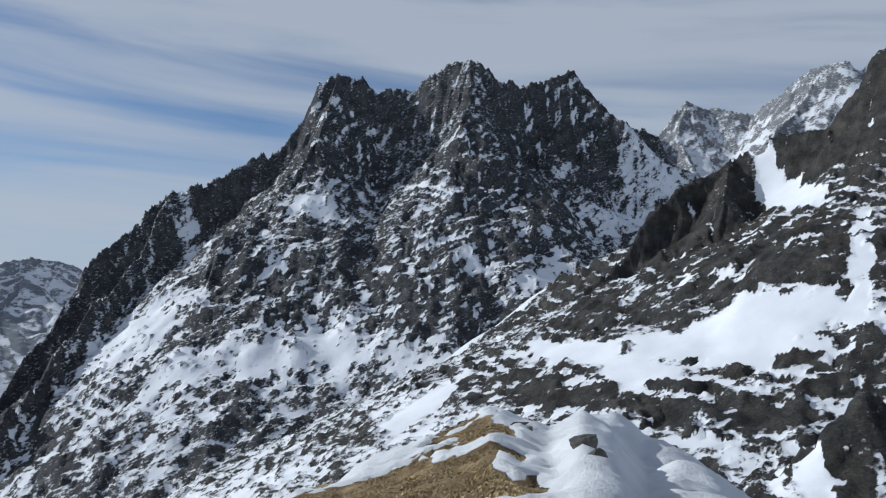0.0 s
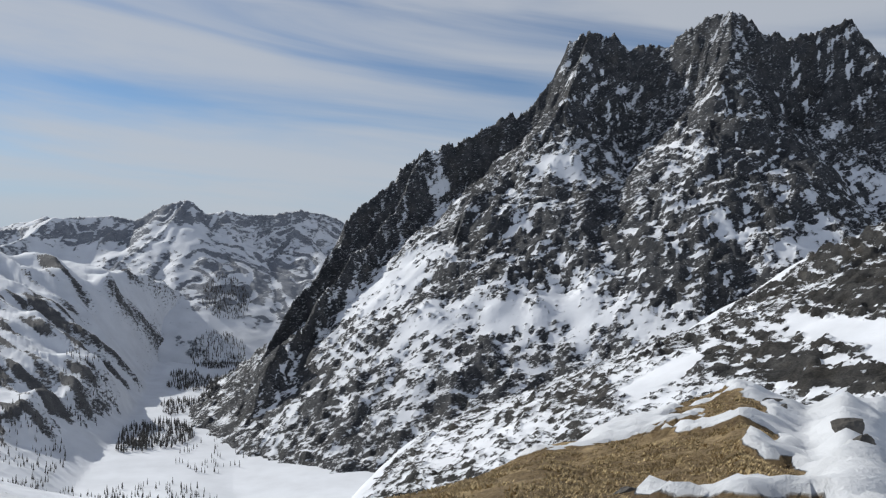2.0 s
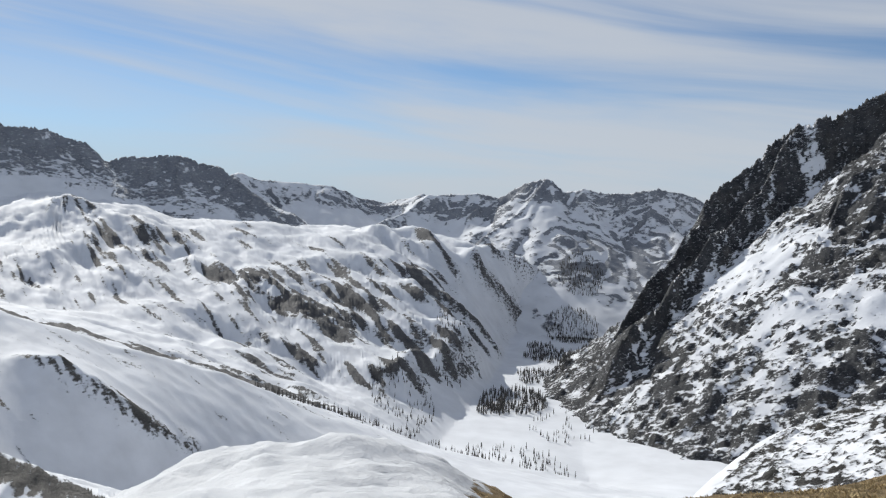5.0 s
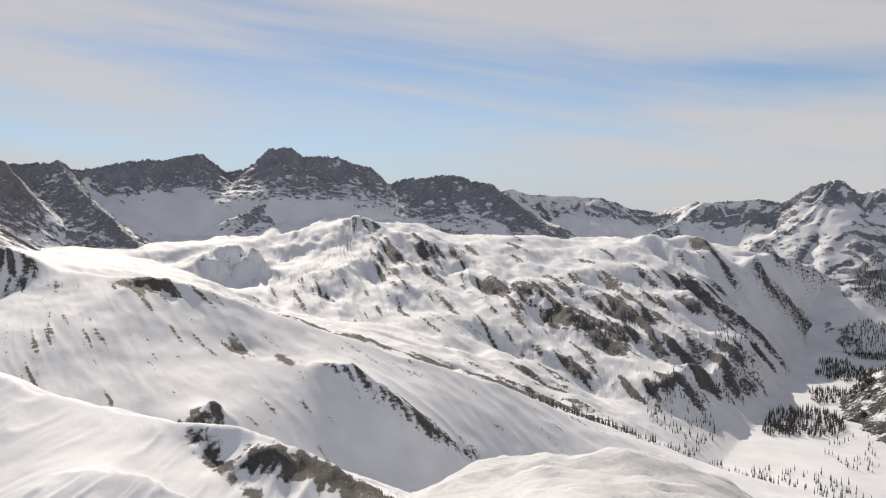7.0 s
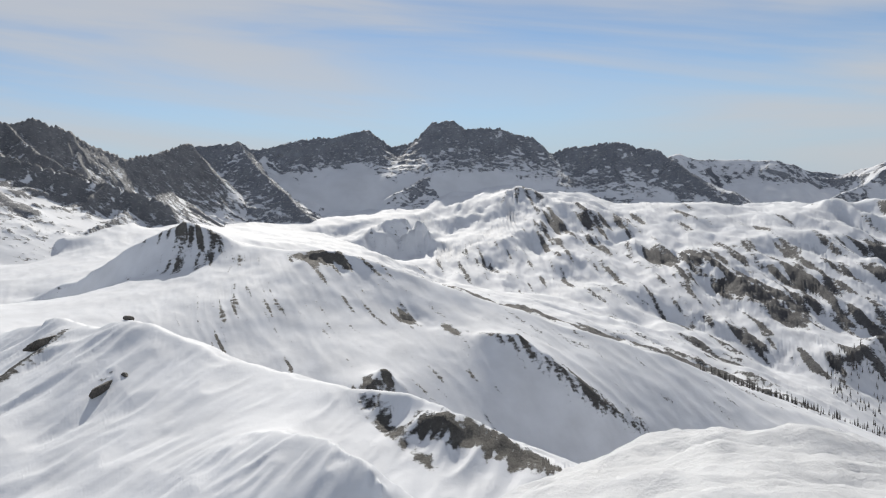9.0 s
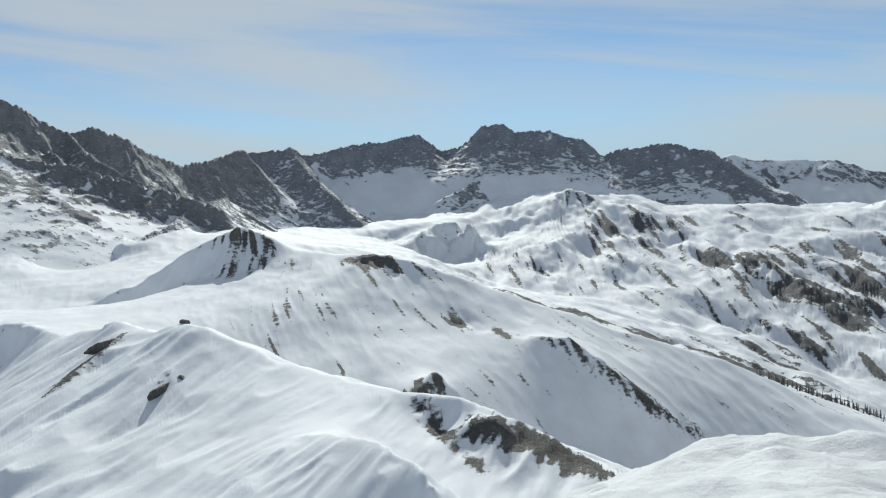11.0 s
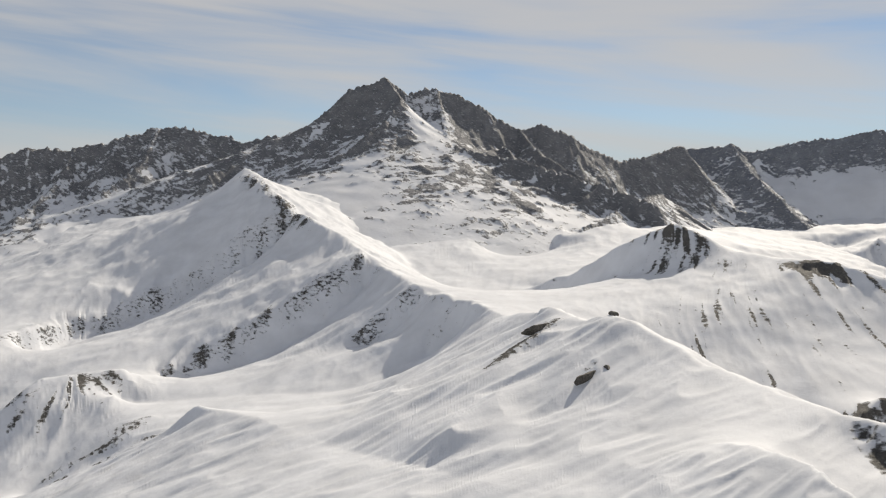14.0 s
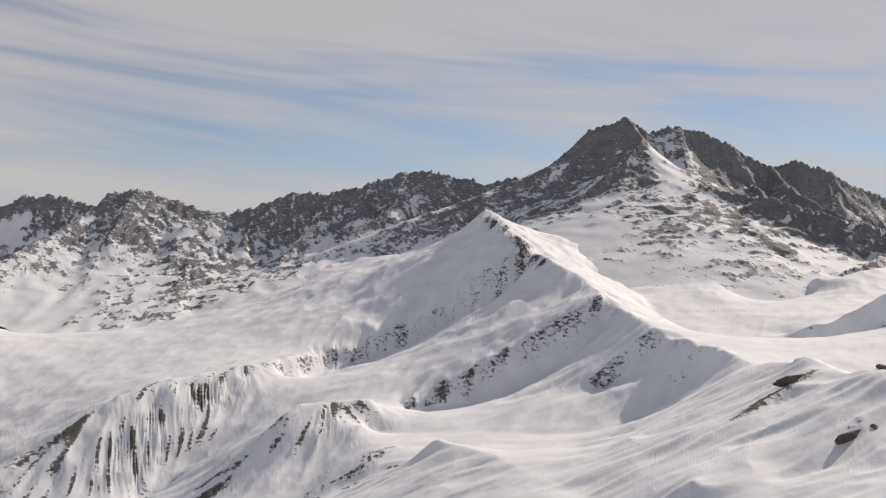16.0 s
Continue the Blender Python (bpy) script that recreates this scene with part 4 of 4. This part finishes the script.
    bare = -0.50 + 0.26 * (np.minimum(tilt, 1.1) - 0.5) + stony * (0.75 + 0.08 * thin + 0.5 * fbm(x / 32, y / 32, 4, 74, 0.6)) + streak * steep * smooth(1.3, 0.55, slope) * (0.32 * thin + 0.16 * wide + 0.55 * patchy + 0.14)
    bare = np.minimum(bare, 0.3) - 0.4 * flat_floor
    who = owner[np.clip(np.rint(cv).astype(int), 0, h - 1), np.clip(np.rint(cu).astype(int), 0, w - 1)]
    for g, (lines, name, label, category, material, *_) in OPEN.items():
        thing = new(name)
        pts = np.array([p for _, line in lines.values() for p in line])
        thing.location = (float(pts[:, 0].mean()), float(pts[:, 1].mean()), float(pts[:, 2].min()))
        tagged(thing, label, category)
        for k, (mine, part_name) in enumerate(keys):
            cells = (who == k)[:-1, :-1]
            if mine == g and cells.any():
                kind = "summit_ridge" if part_name == "crest" else "snowfield" if lines[part_name][0] < 0.2 else "spur"
                piece = grid_mesh(kind, x, y, z, bare, cells, material)
                piece.parent = thing
                piece.matrix_parent_inverse = Matrix.Translation(thing.location).inverted()


make_open_land()

RIDGES_N = {
    "crest": [(0, -14, -3.5), (0, 0, 0), polar(-3, 12, -1.35), polar(-6.2, 40, -3.95)],
    "brow": [polar(-6.2, 40, -4.1), polar(-3.4, 36, -4.3), polar(-0.3, 33, -4.5), polar(3.2, 30, -5.2), polar(11.2, 22, -4.6), polar(20.4, 14, -3.15), polar(26, 9.5, -1.95)],
    "back_hump": [polar(-9.6, 40, -5.5), polar(-11.5, 46, -5.5), polar(-14.6, 46, -5.15), polar(-15.6, 45, -6.0)],
    "side_hump": [polar(-10.5, 26, -4.9), polar(-12.5, 31, -5.6), polar(-15, 34, -5.6), polar(-17.3, 35, -5.2), polar(-18.2, 34, -6.0)],
    "near_hump": [polar(-8, 16, -2.0), polar(-9.6, 21, -2.75), polar(-10.6, 26, -3.7), polar(-10.4, 31, -4.55)],
    "dome": [(0, 0, -0.5), polar(46, 10, -3.0), polar(44.3, 27, -6.35)],
}
NEAR_DROPS = {"all": lambda d: 0.8 * (np.sqrt(d * d + 4) - 2), "crest": lambda d: 0.7 * (np.sqrt(d * d + 36) - 6), "dome": lambda d: 0.9 * (np.sqrt(d * d + 90) - 9.5),
              "near_hump": lambda d: 0.9 * (np.sqrt(d * d + 0.8) - 0.9), "back_hump": lambda d: 0.95 * (np.sqrt(d * d + 2.5) - 1.6), "side_hump": lambda d: 0.95 * (np.sqrt(d * d + 1.5) - 1.2)}


def near_land(x, y):
    z, plain, s, d, owner = land(x, y, RIDGES_N, NEAR_DROPS, jag=0.0, rib=(0.10, 3.0), rough=(0.45, 6.0), blend=0.35, seed=20)
    yaw, r = np.degrees(np.arctan2(-x, y)), np.hypot(x, y)
    sag = np.interp(yaw, [-24, -18, -16, -14, -12, -10, -8, -6, -4, 0, 4, 6, 10, 20, 28], [0, 0.6, 1.2, 0.25, 0.2, 1.1, 0.95, 0.7, 1.1, 1.35, 1.2, 0.8, 0.65, 0.25, 0])
    return z - sag * smooth(6, 24, r)


def near_bare(x, y):
    """1 where dry grass shows on the summit, 0 where snow lies."""
    yaw, r = np.degrees(np.arctan2(-x, y)), np.hypot(x, y)
    w = fbm(x / 2.2, y / 2.2, 5, 50, 0.6)
    edge = np.interp(r, [0, 10, 17, 24, 34, 41], [-12, -10.5, -9.0, -8.4, -8.2, -5.4])
    g = smooth(-0.5, 0.5, yaw - edge + 2.2 * w) * smooth(36, 31, yaw + 3 * w)
    for cy, cr, dy, dr in ((1.2, 33.5, 4.6, 4.4), (-7.3, 27.2, 3.6, 1.3), (-5.0, 11.2, 5.2, 0.9), (-8.0, 40, 1.6, 1.6), (-7.6, 20.5, 1.2, 1.8)):
        q = np.hypot((yaw - cy) / dy, (r - cr - 0.35 * (cy - yaw) * (cr > 30)) / dr)
        g = g * smooth(0.75, 1.15, q + 0.95 * w)
    return g


def make_summit():
    step = 0.22
    x, y = np.meshgrid(np.arange(-60, 40, step), np.arange(-30, 75, step))
    z = near_land(x, y)
    g = near_bare(x, y)
    z = z + 0.28 * (1 - g) + (0.12 * (ridged(x / 1.8, y / 0.7, 4, 61) - 1) + 0.35 * fbm(x / 3.5, y / 3.5, 3, 63)) * (1 - g) + 0.06 * g * fbm(x / 0.8, y / 0.8, 3, 62)
    keep_r = np.hypot(x, y) < 58
    keep = keep_r[:-1, :-1] & keep_r[1:, 1:]
    bare = 0.9 * g - 0.5 + 0.12 * fbm(x / 0.7, y / 0.7, 4, 51, 0.6)
    return tagged(grid_mesh("summit", x, y, z, bare, keep, NEAR_COVER), "rounded summit of dry brown grass and old snow", "ground", kind="structure")


make_summit()


# ---- small things ----
def plain_material(name, dark, light, scale, rough=0.85, bump=0.3, varied=True):
    m, n, l, b = nodes(name)
    co = n("ShaderNodeTexCoord").outputs["Object"]
    t = noise_node(n, l, scale, 6, co, 0.65)
    c = ramp_node(n, l, t.outputs[0], ((0.32, dark), (0.68, light))).outputs[0]
    if varied:
        g = n("ShaderNodeNewGeometry")
        hue = n("ShaderNodeMapRange")
        hue.inputs["To Min"].default_value, hue.inputs["To Max"].default_value = 0.65, 1.35
        l(g.outputs["Random Per Island"], hue.inputs["Value"])
        mul = n("ShaderNodeVectorMath")
        mul.operation = "SCALE"
        l(c, mul.inputs[0])
        l(hue.outputs[0], mul.inputs["Scale"])
        c = mul.outputs[0]
    l(c, b.inputs["Base Color"])
    b.inputs["Roughness"].default_value = rough
    bp = n("ShaderNodeBump")
    bp.inputs["Distance"].default_value = bump
    l(t.outputs[0], bp.inputs["Height"])
    l(bp.outputs[0], b.inputs["Normal"])
    return m


STONE = plain_material("dark_stone", (0.03, 0.028, 0.026), (0.16, 0.145, 0.125), 0.9, varied=False)
NEEDLES = plain_material("larch_wood", (0.045, 0.045, 0.044), (0.12, 0.11, 0.1), 0.3)
STRAW = plain_material("dry_grass", (0.24, 0.17, 0.075), (0.55, 0.42, 0.22), 0.8)
bpy.context.view_layer.update()
GRAPH = bpy.context.evaluated_depsgraph_get()


def ground_at(x, y):
    hit, place, normal, _, ob, _ = scene.ray_cast(GRAPH, Vector((x, y, 1500)), Vector((0, 0, -1)))
    return place.z if hit else 0.0


def joined(name, verts, faces, material, smooth_faces=False):
    me = bpy.data.meshes.new(name)
    me.from_pydata(verts, [], faces)
    me.materials.append(material)
    if smooth_faces:
        me.polygons.foreach_set("use_smooth", np.ones(len(me.polygons), bool))
    return new(name, me)


def tree_into(verts, faces, x, y, z, h, rnd):
    """One larch: a thin trunk and ragged whorls of hanging twigs."""
    base = len(verts)
    for k in range(4):
        a = k * math.pi / 2
        verts.append((x + 0.022 * h * math.cos(a), y + 0.022 * h * math.sin(a), z - 1))
    verts.append((x, y, z + h))
    faces.extend([(base + k, base + (k + 1) % 4, base + 4) for k in range(4)])
    for tier in range(5):
        f = 0.18 + 0.16 * tier
        r = h * 0.14 * (1.05 - f) * rnd.uniform(0.8, 1.25)
        top = len(verts)
        verts.append((x, y, z + h * (f + 0.22)))
        for k in range(7):
            a = k * math.tau / 7 + rnd.uniform(-0.3, 0.3)
            q = r * rnd.uniform(0.6, 1.25)
            verts.append((x + q * math.cos(a), y + q * math.sin(a), z + h * (f + rnd.uniform(-0.04, 0.05))))
        faces.extend([(top, top + 1 + k, top + 1 + (k + 1) % 7) for k in range(7)])


def grove(name, label, count, spots, low, high, seed):
    """Trees scattered in ovals given as (yaw, distance, half width in degrees, half depth in metres)."""
    rnd = random.Random(seed)
    verts, faces = [], []
    weights = [w * d for _, _, w, d in spots]
    for _ in range(count):
        yaw, dist, w, dep = rnd.choices(spots, weights)[0]
        a, q = rnd.uniform(0, math.tau), math.sqrt(rnd.random())
        x, y, _ = polar(yaw + w * q * math.cos(a), dist + dep * q * math.sin(a), 0)
        tree_into(verts, faces, x, y, ground_at(x, y), rnd.uniform(low, high), rnd)
    return tagged(joined(name, verts, faces, NEEDLES), label, "trees", kind="stuff")


grove("forest", "dense dark stand of leafless larches on the white valley floor", 420, [(31.5, 2290, 2.3, 150), (33.0, 2180, 1.0, 60)], 15, 24, 31)
grove("scattered_trees", "thin scatter of larches across the snowy meadow", 190, [(32.0, 1730, 3.6, 110), (29.0, 1620, 2.0, 90), (34.5, 1650, 1.6, 60), (28, 2050, 2.5, 160)], 9, 17, 32)
grove("valley_woods", "bands of bare woodland farther up the valley", 1500, [(29.6, 2660, 1.8, 60), (30.6, 2560, 0.8, 40), (28.8, 2950, 2.2, 110), (29.9, 3120, 1.0, 60), (27.8, 3350, 1.8, 150), (27.4, 3750, 1.6, 170)], 12, 20, 33)
grove("slope_trees", "larches climbing the lower snow slope", 420, [(37.5, 1750, 2.6, 120), (41, 1620, 3.2, 110), (46, 1480, 3.0, 90), (39, 2050, 2.5, 160), (36, 2450, 1.2, 200)], 10, 18, 34)


def rock_mesh(name, size, seed, sharp=0.35):
    """A broken block: a ball of faces cut flat by chance planes and roughened."""
    rnd = random.Random(seed)
    bm = bmesh.new()
    bmesh.ops.create_icosphere(bm, subdivisions=4, radius=1.0)
    planes = []
    for _ in range(11):
        v = Vector((rnd.gauss(0, 1), rnd.gauss(0, 1), rnd.gauss(0, 0.8))).normalized()
        planes.append((v, rnd.uniform(0.5, 0.85)))
    for v in bm.verts:
        for p, dist in planes:
            over = v.co.dot(p) - dist
            if over > 0:
                v.co -= p * over
        v.co *= 1 + 0.09 * noise.fractal(v.co * 2.5 + Vector((seed, 0, 0)), 1.0, 2.0, 4)
        v.co.x, v.co.y, v.co.z = v.co.x * size[0], v.co.y * size[1], v.co.z * size[2]
    me = bpy.data.meshes.new(name)
    bm.to_mesh(me)
    bm.free()
    me.materials.append(STONE)
    return me


def boulder(name, label, yaw, dist, size, turn, seed, sink=0.3, lean=0):
    x, y, _ = polar(yaw, dist, 0)
    ob = new(name, rock_mesh(name, size, seed))
    ob.matrix_world = pose(x, y, ground_at(x, y) + size[2] * (1 - 2 * sink), lean, 0, turn)
    return tagged(ob, label, "rock")


boulder("boulder", "dark weathered boulder alone on the snow crest", 86.2, 600, (5.5, 4.2, 2.6), 20, 3, 0.2)
boulder("rock_outcrop", "dark rock fin breaking out of the snow ridge", 87.7, 514, (4.5, 15, 6.0), 52, 5, 0.62)
boulder("rock_outcrop", "small dark rock beside the larger fin", 86.6, 520, (4.0, 2.0, 1.4), 20, 12, 0.45)
boulder("rock_outcrop", "long dark rock rib on the snow flank", 91.0, 640, (3.0, 26, 4.0), 55, 7, 0.6)
boulder("turf_bank", "dark eroded turf edge beside old snow", 0.6, 11.6, (0.28, 0.12, 0.1), 20, 14, 0.5)
boulder("stone", "dark flat stone lying on the snowy knoll", -8.0, 37.5, (0.5, 0.16, 0.13), 30, 8, 0.42)
boulder("stone", "dark jagged stone at the edge of the knoll", -8.6, 35.5, (0.34, 0.16, 0.13), 50, 9, 0.42)
boulder("stone", "dark rock showing through steep snow", -12.2, 22.5, (0.5, 0.3, 0.25), 10, 10)
boulder("stone", "dark rock showing through steep snow", -12.8, 20.5, (0.35, 0.25, 0.2), 60, 11)


def make_grass():
    rs = np.random.RandomState(5)
    n = 90000
    yaw, r = rs.uniform(-13, 36, n), 4 + 38 * rs.uniform(0, 1, n) ** 0.75
    x, y = -r * np.sin(np.radians(yaw)), r * np.cos(np.radians(yaw))
    ok = (near_bare(x, y) > 0.75) & (fbm(x / 1.3, y / 1.3, 3, 66) > -0.25)
    x, y, r = x[ok], y[ok], r[ok]
    z = near_land(x, y)
    verts, faces = [], []
    for px, py, pz, pr in zip(x, y, z, r):
        size = rs.uniform(0.03, 0.07)
        for _ in range(3):
            a = rs.uniform(0, math.tau)
            w = 0.012 + 0.0006 * pr
            bx, by = px + rs.uniform(-0.05, 0.05), py + rs.uniform(-0.05, 0.05)
            k = len(verts)
            verts.extend([(bx - w * math.sin(a), by + w * math.cos(a), pz - 0.02), (bx + w * math.sin(a), by - w * math.cos(a), pz - 0.02),
                          (bx + size * math.cos(a), by + size * math.sin(a), pz + size * rs.uniform(0.3, 0.9))])
            faces.append((k, k + 1, k + 2))
    return tagged(joined("grass", verts, faces, STRAW), "short dry yellow-brown mountain grass", "grass", kind="stuff")


make_grass()
